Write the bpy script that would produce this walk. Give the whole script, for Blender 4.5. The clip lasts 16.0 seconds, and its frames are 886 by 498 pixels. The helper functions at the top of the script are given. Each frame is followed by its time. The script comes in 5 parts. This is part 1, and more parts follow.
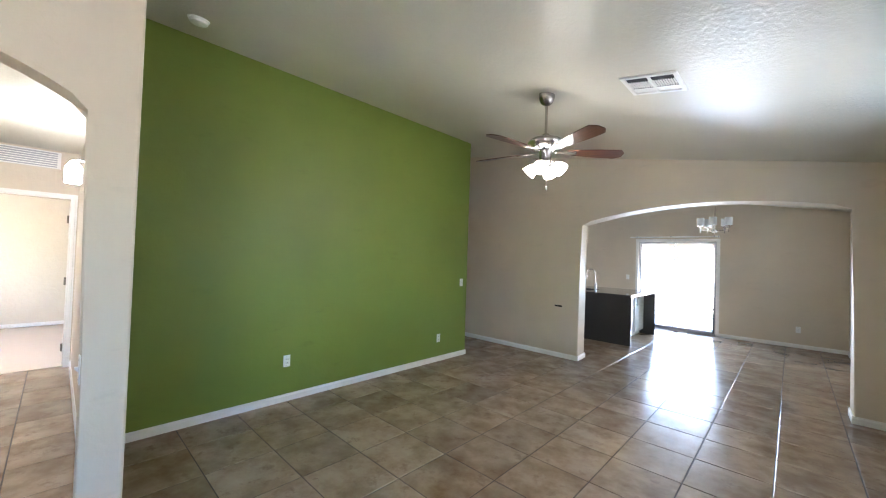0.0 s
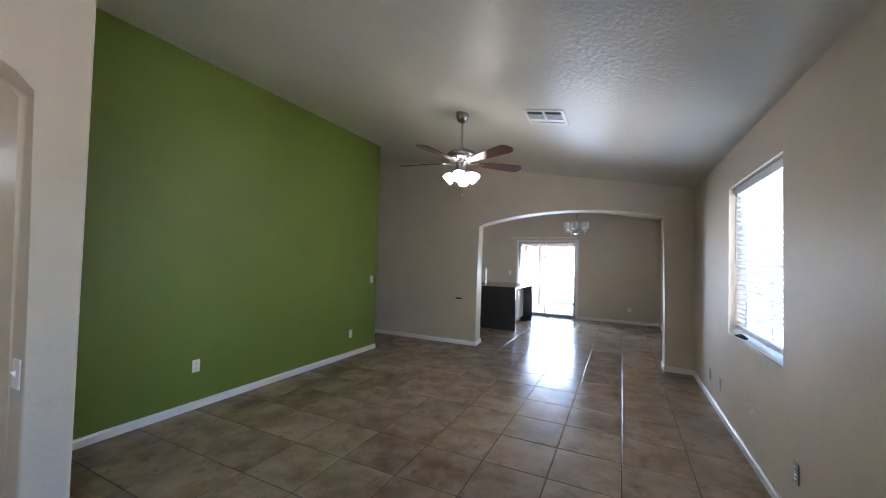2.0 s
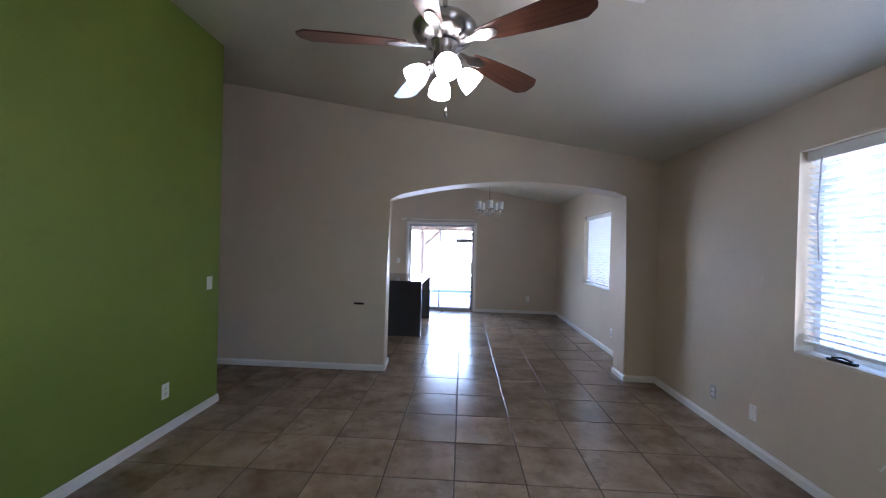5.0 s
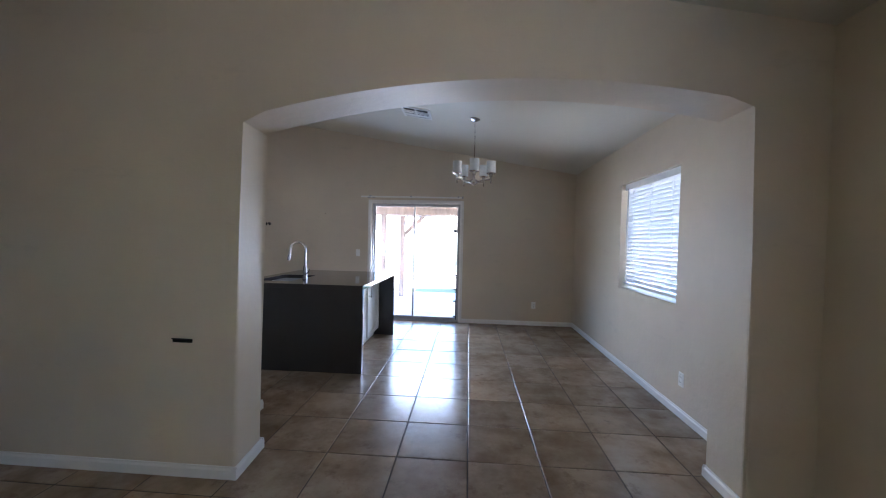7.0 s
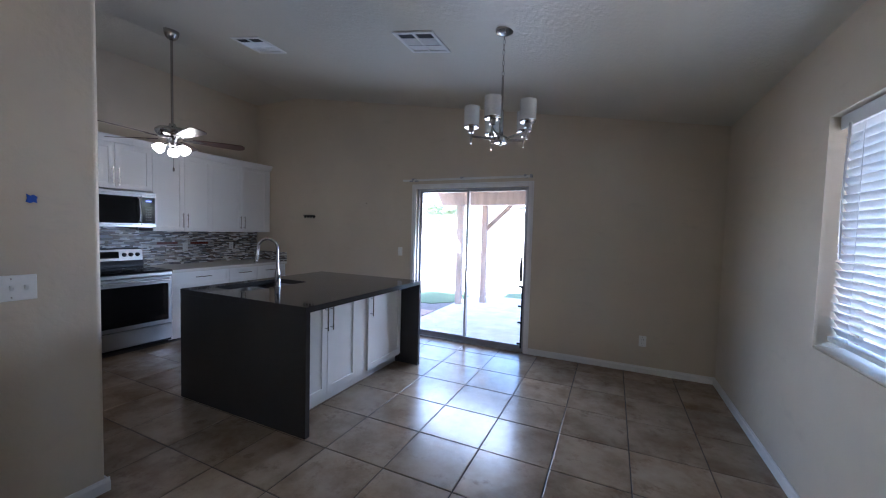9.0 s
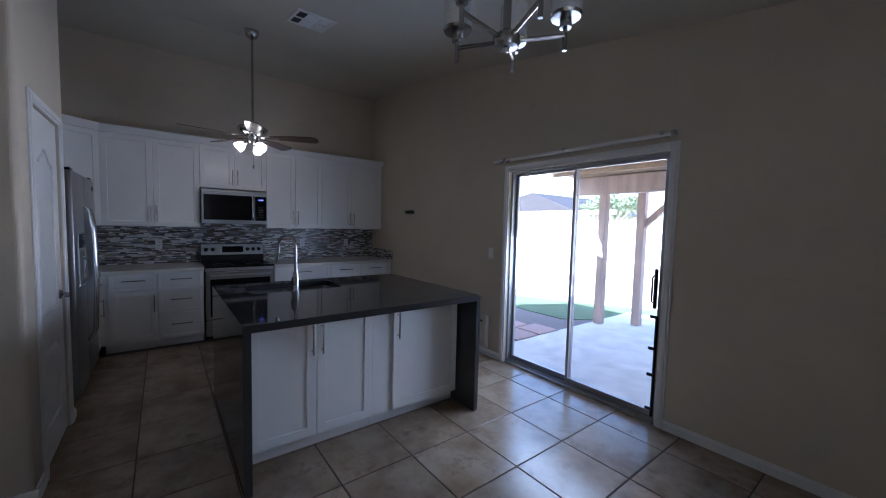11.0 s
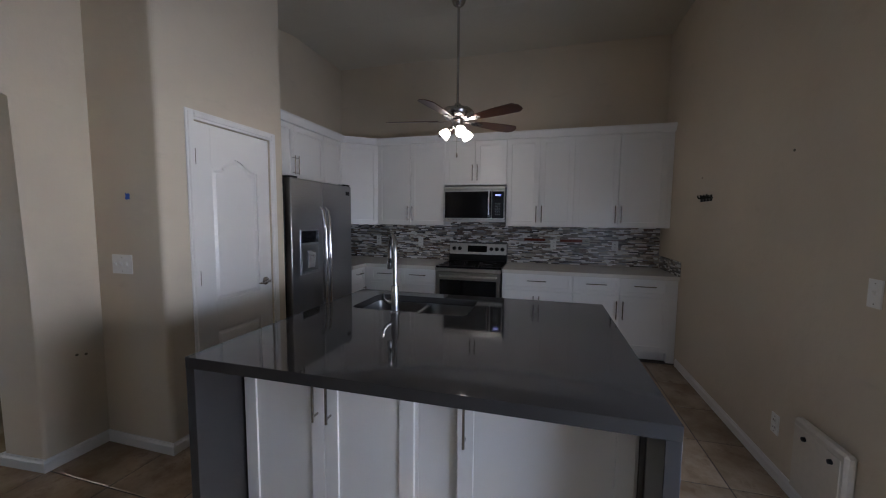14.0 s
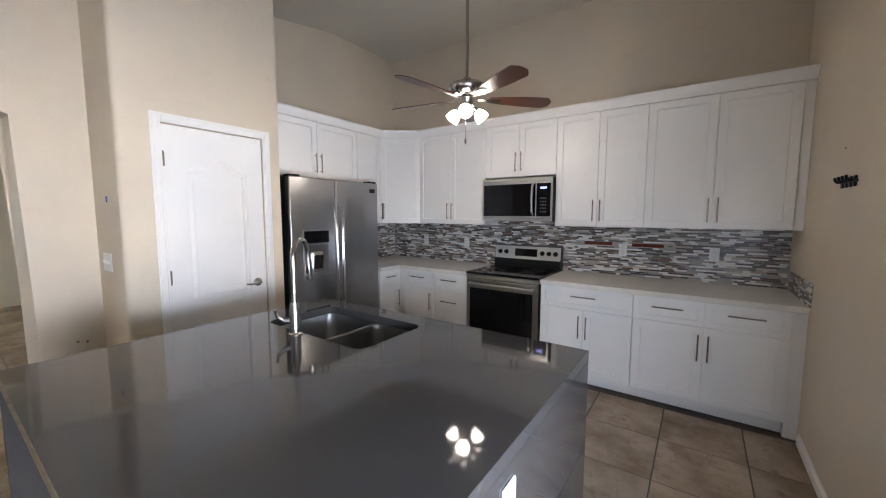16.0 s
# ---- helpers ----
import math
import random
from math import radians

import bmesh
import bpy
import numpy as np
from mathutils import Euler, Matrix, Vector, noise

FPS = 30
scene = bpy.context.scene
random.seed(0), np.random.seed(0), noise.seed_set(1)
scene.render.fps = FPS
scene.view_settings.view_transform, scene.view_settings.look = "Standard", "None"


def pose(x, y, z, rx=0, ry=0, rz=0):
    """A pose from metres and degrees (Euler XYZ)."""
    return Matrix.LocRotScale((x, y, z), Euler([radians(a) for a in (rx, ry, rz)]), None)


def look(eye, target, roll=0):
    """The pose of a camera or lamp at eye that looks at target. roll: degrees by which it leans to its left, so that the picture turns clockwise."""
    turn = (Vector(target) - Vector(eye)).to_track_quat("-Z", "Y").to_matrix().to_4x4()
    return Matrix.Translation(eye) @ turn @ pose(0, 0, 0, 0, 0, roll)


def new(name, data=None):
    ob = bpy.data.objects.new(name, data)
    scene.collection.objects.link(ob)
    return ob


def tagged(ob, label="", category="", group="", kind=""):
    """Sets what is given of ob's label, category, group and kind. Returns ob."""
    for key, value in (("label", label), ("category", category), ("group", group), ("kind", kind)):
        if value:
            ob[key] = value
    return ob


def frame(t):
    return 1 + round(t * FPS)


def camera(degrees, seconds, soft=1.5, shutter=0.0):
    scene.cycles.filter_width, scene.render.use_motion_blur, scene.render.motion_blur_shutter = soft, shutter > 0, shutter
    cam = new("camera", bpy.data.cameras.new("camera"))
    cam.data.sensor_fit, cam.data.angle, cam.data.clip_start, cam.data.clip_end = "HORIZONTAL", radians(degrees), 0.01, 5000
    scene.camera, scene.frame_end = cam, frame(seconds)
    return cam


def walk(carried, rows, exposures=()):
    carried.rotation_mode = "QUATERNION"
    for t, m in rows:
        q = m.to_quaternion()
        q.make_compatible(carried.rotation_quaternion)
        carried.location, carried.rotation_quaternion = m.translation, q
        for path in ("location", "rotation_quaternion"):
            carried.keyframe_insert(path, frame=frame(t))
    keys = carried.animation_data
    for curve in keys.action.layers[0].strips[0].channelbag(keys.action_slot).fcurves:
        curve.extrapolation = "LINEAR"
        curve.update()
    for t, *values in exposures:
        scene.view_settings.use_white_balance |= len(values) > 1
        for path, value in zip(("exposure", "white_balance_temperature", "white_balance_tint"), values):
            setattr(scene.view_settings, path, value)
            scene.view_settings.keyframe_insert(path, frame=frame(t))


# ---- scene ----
cam = camera(100.7, 16.0, 1.1)
PATH = [
    (0, (1.227, -0.565, 1.505), (-0.152, 0.883, 1.545), 1.9),
    (0.5, (1.228, -0.81, 1.496), (0.131, 0.861, 1.55), 1.7),
    (1, (1.199, -1.032, 1.492), (0.298, 0.752, 1.558), 1.7),
    (1.5, (1.144, -1.086, 1.462), (0.266, 0.71, 1.52), 1.6),
    (2, (1.134, -1.055, 1.457), (0.258, 0.742, 1.515), 1.5),
    (2.5, (1.02, -0.929, 1.462), (0.161, 0.876, 1.515), 1.6),
    (3, (0.787, -0.747, 1.492), (-0.032, 1.077, 1.535), 1.7),
    (3.5, (0.499, -0.609, 1.516), (-0.192, 1.267, 1.548), 1.6),
    (4, (0.203, -0.309, 1.525), (-0.272, 1.634, 1.541), 1.5),
    (4.5, (-0.066, 0.152, 1.503), (-0.293, 2.139, 1.498), 1.5),
    (4.7, (-0.205, 0.312, 1.495), (-0.338, 2.308, 1.489), 1.8),
    (6.8, (0.113, 2.64, 1.434), (0.05, 4.638, 1.375), 0.9),
    (7, (0.208, 2.885, 1.401), (0.07, 4.88, 1.353), 1.3),
    (7.5, (0.428, 3.37, 1.422), (0.145, 5.349, 1.356), 1.2),
    (8, (0.632, 3.852, 1.417), (0.157, 5.794, 1.341), 1.4),
    (8.2, (0.705, 4.011, 1.422), (0.163, 5.935, 1.345), 1.4),
    (10.3, (1.23, 5.776, 1.485), (-0.084, 7.278, 1.359), 1.5),
    (10.5, (1.216, 5.877, 1.465), (-0.162, 7.322, 1.344), 1.4),
    (11, (1.18, 6.259, 1.446), (-0.405, 7.472, 1.316), 1.4),
    (11.5, (1.126, 6.598, 1.455), (-0.655, 7.496, 1.313), 1.1),
    (12, (1.027, 6.918, 1.433), (-0.897, 7.442, 1.285), 0.9),
    (12.5, (0.85, 7.197, 1.444), (-1.133, 7.397, 1.286), 0.6),
    (13, (0.683, 7.483, 1.447), (-1.308, 7.397, 1.289), 0.5),
    (13.5, (0.465, 7.691, 1.442), (-1.499, 7.353, 1.27), 0.7),
    (14, (0.162, 7.844, 1.436), (-1.759, 7.312, 1.27), 0.5),
    (14.5, (-0.046, 8.093, 1.458), (-1.913, 7.396, 1.285), 0.5),
    (15, (-0.276, 8.269, 1.444), (-2.066, 7.395, 1.265), 0.3),
    (15.5, (-0.526, 8.423, 1.447), (-2.241, 7.41, 1.261), 0.2),
    (16, (-0.745, 8.539, 1.458), (-2.377, 7.398, 1.271), 0.1),
]
EXPOSURE = [(0, 5.15, 5500, 10), (0.5, 5.0, 5500, 11), (1.0, 4.8, 5500, 12), (2.0, 4.3, 5400, 14), (3.5, 3.95, 5200, 18), (4.5, 3.95, 5150, 19), (7, 4.05, 5300, 16), (8, 3.97, 5300, 17), (9.3, 3.5, 5150, 17), (10.5, 2.95, 5150, 17), (11.5, 2.75, 5000, 17), (12.5, 2.25, 4950, 18), (13.0, 1.95, 5000, 18), (13.6, 2.25, 5300, 18), (14.0, 3.2, 5800, 17), (14.5, 4.12, 6050, 15), (15.2, 4.42, 6050, 14), (16, 4.67, 6100, 16)]
walk(cam, [(t, look(eye, target, roll)) for t, eye, target, roll in PATH], EXPOSURE)

# ---- world, sun, exposure ----
world = bpy.data.worlds.new("world")
scene.world = world
world.use_nodes = True
wn = world.node_tree
sky = wn.nodes.new("ShaderNodeTexSky")
sky.sky_type, sky.sun_disc = "NISHITA", False
sky.sun_elevation, sky.sun_rotation = radians(43), radians(207)
wn.links.new(sky.outputs[0], wn.nodes["Background"].inputs[0])
wn.nodes["Background"].inputs[1].default_value = 0.15
sun = new("sun", bpy.data.lights.new("sun", "SUN"))
sun.data.energy, sun.data.angle, sun.data.color = 5.0, radians(0.6), (1.0, 0.95, 0.88)
sun.matrix_world = look((-5, -10, 10.5), (0, 0, 0))


def window_light(name, x, hole, power):
    """The sky's light in a window's opening, as it leaves the blind."""
    a, b, z0, z1 = hole
    lamp = new(name, bpy.data.lights.new(name, "AREA"))
    lamp.data.shape, lamp.data.size, lamp.data.size_y = "RECTANGLE", b - a, z1 - z0
    lamp.data.energy, lamp.data.color = power, (0.82, 0.91, 1.0)
    lamp.matrix_world = look((x, (a + b) / 2, (z0 + z1) / 2), (x - 1, (a + b) / 2, (z0 + z1) / 2))


W1 = (1.87, 3.14, 0.85, 2.18)
W2 = (6.10, 7.29, 0.895, 2.087)
# added window, never in view; its lamp brightens hall wall and living room
W_ADDED = (-2.60, -1.30, 0.85, 2.18)
window_light("window_daylight", 2.02 + 0.012, W_ADDED, 0.24)
window_light("window_daylight", 2.02 + 0.012, W1, 0.36)
window_light("window_daylight", 1.965 + 0.012, W2, 0.10)
door_lamp = new("door_daylight", bpy.data.lights.new("door_daylight", "AREA"))
door_lamp.data.shape, door_lamp.data.size, door_lamp.data.size_y = "RECTANGLE", 1.40, 0.50
door_lamp.data.energy, door_lamp.data.color = 2.6, (0.74, 0.85, 1.0)
door_lamp.matrix_world = look((-0.71, 9.15, 1.08), (-0.98, 8.0, 0.84))
door_lamp.data.spread = radians(165)

# ---- measures of the plan ----
XG, XR, XD = -2.452, 2.02, 1.965      # green wall, living and dining window walls
YA, YB, YF = 4.88, 5.19, 9.13        # arch wall faces, wall with the sliding door
XK, YK = -4.58, 5.03                  # kitchen walls
YP, XP, XS = 5.725, -2.46, -1.44      # pantry front, its ends
XW, YW, HJ, HS = -0.90, -0.325, -0.478, -0.40                 # hall wall beside the entry, its arch jamb, hall side wall
YBACK, XHALL = -3.4, -5.2
RIDGE, CEIL_SLOPE = -3.57, 0.172
TILE = 0.457


def zc(x):
    """Height of the vaulted ceiling."""
    return 2.525 + CEIL_SLOPE * (2.0 - max(x, RIDGE))


# ---- materials ----
def material(name, rough=0.5, metal=0.0):
    m = bpy.data.materials.new(name)
    m.use_nodes = True
    b = m.node_tree.nodes["Principled BSDF"]
    b.inputs["Roughness"].default_value, b.inputs["Metallic"].default_value = rough, metal
    return m, m.node_tree, b


def node(nt, kind, **values):
    n = nt.nodes.new(kind)
    for key, value in values.items():
        n.inputs[key.replace("_", " ")].default_value = value
    return n


def ramp(nt, source, stops):
    r = nt.nodes.new("ShaderNodeValToRGB")
    r.color_ramp.elements[0].position, r.color_ramp.elements[0].color = stops[0][0], (*stops[0][1], 1)
    r.color_ramp.elements[1].position, r.color_ramp.elements[1].color = stops[-1][0], (*stops[-1][1], 1)
    for p, c in stops[1:-1]:
        r.color_ramp.elements.new(p).color = (*c, 1)
    nt.links.new(source, r.inputs[0])
    return r


def coords(nt, scale=(1, 1, 1), kind="Object"):
    tc = nt.nodes.new("ShaderNodeTexCoord")
    mp = nt.nodes.new("ShaderNodeMapping")
    mp.inputs["Scale"].default_value = scale
    nt.links.new(tc.outputs[kind], mp.inputs[0])
    return mp.outputs[0]


def world_coords(nt, scale=(1, 1, 1)):
    g = nt.nodes.new("ShaderNodeNewGeometry")
    mp = nt.nodes.new("ShaderNodeMapping")
    mp.inputs["Scale"].default_value = scale
    nt.links.new(g.outputs["Position"], mp.inputs[0])
    return mp.outputs[0]


def noise_tex(nt, vec, scale, detail=3.0, rough=0.55):
    n = node(nt, "ShaderNodeTexNoise", Scale=scale, Detail=detail, Roughness=rough)
    nt.links.new(vec, n.inputs["Vector"])
    return n


def bump(nt, b, height, strength, distance=0.002, chain=None):
    bn = node(nt, "ShaderNodeBump", Strength=strength, Distance=distance)
    nt.links.new(height, bn.inputs["Height"])
    if chain:
        nt.links.new(chain.outputs[0], bn.inputs["Normal"])
    nt.links.new(bn.outputs[0], b.inputs["Normal"])
    return bn


def paint(name, colour, rough=0.5, texture=0.35, variation=0.06, scuffs=0.0, wave=14.0):
    """Rolled paint on troweled drywall."""
    m, nt, b = material(name, rough)
    v = world_coords(nt)
    big = noise_tex(nt, v, 1.3, 4)
    lo = tuple(c * (1 - variation) for c in colour)
    hi = tuple(min(1, c * (1 + variation)) for c in colour)
    r = ramp(nt, big.outputs[0], [(0.3, lo), (0.7, hi)])
    colour_out = r.outputs[0]
    if scuffs:
        st = noise_tex(nt, world_coords(nt, (1.0, 1.0, 3.0)), 2.2, 6, 0.7)
        mask = ramp(nt, st.outputs[0], [(0.60, (0, 0, 0)), (0.76, (scuffs, scuffs, scuffs))])
        mx = nt.nodes.new("ShaderNodeMix")
        mx.data_type = "RGBA"
        nt.links.new(mask.outputs[0], mx.inputs[0])
        nt.links.new(colour_out, mx.inputs[6])
        mx.inputs[7].default_value = (*[c * 0.6 for c in colour], 1)
        colour_out = mx.outputs[2]
    nt.links.new(colour_out, b.inputs["Base Color"])
    t1 = noise_tex(nt, v, wave, 4, 0.6)
    tr = ramp(nt, t1.outputs[0], [(0.42, (0, 0, 0)), (0.60, (1, 1, 1))])
    first = bump(nt, b, tr.outputs[0], texture, 0.004)
    fine = noise_tex(nt, v, 170, 2)
    bump(nt, b, fine.outputs[0], texture * 0.35, 0.001, first)
    return m


M_WALL = paint("tan_wall_paint", (0.60, 0.515, 0.395), 0.55, 0.17, 0.05, 0.25)
M_GREEN = paint("green_wall_paint", (0.180, 0.228, 0.033), 0.48, 0.15, 0.06, 0.35)
M_CEIL = paint("ceiling_paint", (0.60, 0.56, 0.47), 0.36, 0.30, 0.03, 0.0, 30.0)
M_CEIL.node_tree.nodes["Principled BSDF"].inputs["Specular IOR Level"].default_value = 0.21
M_CREAM = paint("cream_room_paint", (0.58, 0.52, 0.42), 0.5, 0.3)
M_TRIM = paint("white_trim_paint", (0.76, 0.74, 0.71), 0.35, 0.08, 0.04, 0.35)
M_DOOR = paint("white_door_paint", (0.76, 0.74, 0.71), 0.32, 0.06, 0.03, 0.1, 60)
M_CAB = paint("white_cabinet_paint", (0.80, 0.78, 0.75), 0.30, 0.03, 0.02, 0.0, 60)
M_STUCCO = paint("stucco", (0.62, 0.55, 0.45), 0.85, 0.9, 0.06, 0.0, 60)


def simple(name, colour, rough=0.5, metal=0.0, grain=60.0, amount=0.10, stretch=(1, 1, 1), relief=0.05):
    m, nt, b = material(name, rough, metal)
    v = coords(nt, stretch)
    n = noise_tex(nt, v, grain, 4)
    r = ramp(nt, n.outputs[0], [(0.3, tuple(c * (1 - amount) for c in colour)), (0.7, tuple(min(1, c * (1 + amount)) for c in colour))])
    nt.links.new(r.outputs[0], b.inputs["Base Color"])
    if relief:
        bump(nt, b, n.outputs[0], relief, 0.001)
    return m


M_STEEL = simple("brushed_stainless_steel", (0.36, 0.36, 0.365), 0.30, 1.0, 8.0, 0.07, (1, 1, 60), 0.03)
M_SINK = simple("brushed_sink_steel", (0.33, 0.325, 0.315), 0.30, 1.0, 8.0, 0.07, (60, 60, 1), 0.03)
M_STEEL_H = simple("brushed_steel_across", (0.52, 0.52, 0.51), 0.28, 1.0, 8.0, 0.07, (60, 60, 1), 0.03)
M_NICKEL = simple("brushed_nickel", (0.42, 0.40, 0.38), 0.26, 1.0, 40, 0.05, (1, 1, 1), 0.0)
M_CHROME = simple("chrome", (0.75, 0.75, 0.76), 0.10, 1.0, 40, 0.03, (1, 1, 1), 0.0)
M_ALU = simple("aluminium_frame", (0.42, 0.42, 0.43), 0.42, 0.9, 30, 0.08)
M_BLACK = simple("black_plastic", (0.008, 0.008, 0.008), 0.30)
M_BLACK.node_tree.nodes["Principled BSDF"].inputs["Specular IOR Level"].default_value = 0.2
M_BLACKGLASS = simple("black_glass", (0.006, 0.006, 0.007), 0.08, 0, 4, 0.05, (1, 1, 1), 0.0)
M_BLACKGLASS.node_tree.nodes["Principled BSDF"].inputs["Specular IOR Level"].default_value = 0.25
M_PLASTIC = simple("white_plastic", (0.80, 0.79, 0.76), 0.30, 0, 40, 0.03)
M_CREAMPLASTIC = simple("cream_plastic", (0.62, 0.56, 0.47), 0.45, 0, 40, 0.04)
M_GAP = simple("dark_gap", (0.02, 0.018, 0.016), 0.8)
M_TAPE = simple("blue_tape", (0.02, 0.09, 0.45), 0.6)
M_BRASS = simple("worn_hinge_metal", (0.16, 0.14, 0.11), 0.45, 0.7)
M_BLIND = simple("white_blind_slat", (0.80, 0.80, 0.80), 0.40, 0, 20, 0.03)
M_WOODPOST = simple("brown_painted_wood", (0.44, 0.34, 0.29), 0.75, 0, 6, 0.25, (1, 1, 0.15), 0.3)
M_PATIO_CEIL = simple("tan_patio_boards", (0.42, 0.31, 0.21), 0.75, 0, 6, 0.15, (0.2, 2, 1), 0.2)
M_ROOF = simple("grey_roof_shingle", (0.030, 0.027, 0.030), 0.85, 0, 10, 0.3)
M_CARPET = simple("beige_carpet", (0.48, 0.40, 0.32), 0.95, 0, 180, 0.25, (1, 1, 1), 0.6)


def floor_tile_material():
    m, nt, b = material("glazed_floor_tile", 0.16)
    info = nt.nodes.new("ShaderNodeObjectInfo")
    off = nt.nodes.new("ShaderNodeVectorMath")
    off.operation = "SCALE"
    off.inputs[0].default_value = (37.0, 53.0, 11.0)
    nt.links.new(info.outputs["Random"], off.inputs["Scale"])
    g = nt.nodes.new("ShaderNodeNewGeometry")
    add = nt.nodes.new("ShaderNodeVectorMath")
    nt.links.new(g.outputs["Position"], add.inputs[0])
    nt.links.new(off.outputs[0], add.inputs[1])
    v = add.outputs[0]
    cloud = noise_tex(nt, v, 3.4, 8, 0.62)
    base = ramp(nt, cloud.outputs[0], [(0.30, (0.195, 0.124, 0.068)), (0.45, (0.268, 0.188, 0.116)), (0.58, (0.340, 0.255, 0.170)), (0.75, (0.40, 0.315, 0.22))])
    vein = noise_tex(nt, v, 7.5, 10, 0.72)
    mask = ramp(nt, vein.outputs[0], [(0.55, (0, 0, 0)), (0.66, (0.55, 0.55, 0.55))])
    mx = nt.nodes.new("ShaderNodeMix")
    mx.data_type = "RGBA"
    nt.links.new(mask.outputs[0], mx.inputs[0])
    nt.links.new(base.outputs[0], mx.inputs[6])
    mx.inputs[7].default_value = (0.15, 0.085, 0.045, 1)
    hs = node(nt, "ShaderNodeHueSaturation", Saturation=0.95)
    mr = node(nt, "ShaderNodeMapRange", To_Min=0.86, To_Max=1.12)
    nt.links.new(info.outputs["Random"], mr.inputs[0])
    nt.links.new(mr.outputs[0], hs.inputs["Value"])
    nt.links.new(mx.outputs[2], hs.inputs["Color"])
    nt.links.new(hs.outputs[0], b.inputs["Base Color"])
    rr = ramp(nt, vein.outputs[0], [(0.3, (0.20, 0.20, 0.20)), (0.8, (0.27, 0.27, 0.27))])
    nt.links.new(rr.outputs[0], b.inputs["Roughness"])
    slow = noise_tex(nt, v, 5, 2)
    first = bump(nt, b, slow.outputs[0], 0.25, 0.003)
    bump(nt, b, vein.outputs[0], 0.10, 0.001, first)
    return m


M_TILE = floor_tile_material()
M_GROUT = simple("dark_grout", (0.055, 0.042, 0.032), 0.9, 0, 40, 0.3)


def quartz(name, colour, speck, rough):
    m, nt, b = material(name, rough)
    v = world_coords(nt)
    n = noise_tex(nt, v, 420, 2)
    r = ramp(nt, n.outputs[0], [(0.35, colour), (0.62, tuple(c * 1.12 for c in colour)), (0.75, speck)])
    big = noise_tex(nt, v, 4, 5)
    mx = nt.nodes.new("ShaderNodeMix")
    mx.data_type, mx.blend_type = "RGBA", "MULTIPLY"
    mx.inputs[0].default_value = 0.35
    nt.links.new(r.outputs[0], mx.inputs[6])
    rb = ramp(nt, big.outputs[0], [(0.3, (0.75, 0.75, 0.75)), (0.7, (1, 1, 1))])
    nt.links.new(rb.outputs[0], mx.inputs[7])
    nt.links.new(mx.outputs[2], b.inputs["Base Color"])
    return m


M_ISLAND = quartz("dark_grey_quartz", (0.050, 0.046, 0.044), (0.085, 0.08, 0.076), 0.05)
M_ISLAND.node_tree.nodes["Principled BSDF"].inputs["Specular IOR Level"].default_value = 0.36
M_COUNTER = quartz("beige_speckled_laminate", (0.68, 0.645, 0.585), (0.78, 0.74, 0.69), 0.25)


def wood_blade():
    m, nt, b = material("cherry_fan_blade", 0.28)
    v = coords(nt, (1.5, 22, 22))
    n = noise_tex(nt, v, 3.0, 6, 0.6)
    r = ramp(nt, n.outputs[0], [(0.3, (0.045, 0.017, 0.010)), (0.7, (0.115, 0.044, 0.022))])
    nt.links.new(r.outputs[0], b.inputs["Base Color"])
    return m


M_BLADE = wood_blade()


def glowing_glass(name, colour, strength):
    m, nt, b = material(name, 0.35)
    b.inputs["Base Color"].default_value = (0.85, 0.83, 0.78, 1)
    b.inputs["Emission Color"].default_value = (*colour, 1)
    b.inputs["Emission Strength"].default_value = strength
    return m


M_SHADE = glowing_glass("lit_frosted_glass", (1.0, 0.88, 0.72), 1.7)
M_SCONCE = glowing_glass("lit_sconce_glass", (1.0, 0.95, 0.88), 8.0)


def clear_glass(name, rough=0.0, tint=(0.98, 0.99, 0.98)):
    m = bpy.data.materials.new(name)
    m.use_nodes = True
    nt = m.node_tree
    nt.nodes.remove(nt.nodes["Principled BSDF"])
    lw = node(nt, "ShaderNodeLayerWeight", Blend=0.5)
    power = nt.nodes.new("ShaderNodeMath")
    power.operation, power.inputs[1].default_value = "POWER", 4.0
    nt.links.new(lw.outputs["Facing"], power.inputs[0])
    scale = nt.nodes.new("ShaderNodeMath")
    scale.operation, scale.inputs[1].default_value, scale.inputs[2].default_value = "MULTIPLY_ADD", 0.5, 0.025
    nt.links.new(power.outputs[0], scale.inputs[0])
    tr = nt.nodes.new("ShaderNodeBsdfTransparent")
    tr.inputs[0].default_value = (*tint, 1)
    gl = node(nt, "ShaderNodeBsdfGlossy", Roughness=rough)
    mix = nt.nodes.new("ShaderNodeMixShader")
    nt.links.new(scale.outputs[0], mix.inputs[0])
    nt.links.new(tr.outputs[0], mix.inputs[1])
    nt.links.new(gl.outputs[0], mix.inputs[2])
    nt.links.new(mix.outputs[0], nt.nodes["Material Output"].inputs[0])
    return m


M_GLASS = clear_glass("window_glass")


def frosted():
    m = bpy.data.materials.new("frosted_seeded_glass")
    m.use_nodes = True
    nt = m.node_tree
    b = nt.nodes["Principled BSDF"]
    b.inputs["Base Color"].default_value = (0.82, 0.82, 0.80, 1)
    b.inputs["Roughness"].default_value = 0.25
    tr = nt.nodes.new("ShaderNodeBsdfTransparent")
    mix = nt.nodes.new("ShaderNodeMixShader")
    n = noise_tex(nt, coords(nt), 140, 2)
    r = ramp(nt, n.outputs[0], [(0.3, (0.66, 0.66, 0.66)), (0.7, (0.80, 0.80, 0.80))])
    nt.links.new(r.outputs[0], mix.inputs[0])
    nt.links.new(tr.outputs[0], mix.inputs[1])
    nt.links.new(b.outputs[0], mix.inputs[2])
    nt.links.new(mix.outputs[0], nt.nodes["Material Output"].inputs[0])
    return m


M_FROST = frosted()


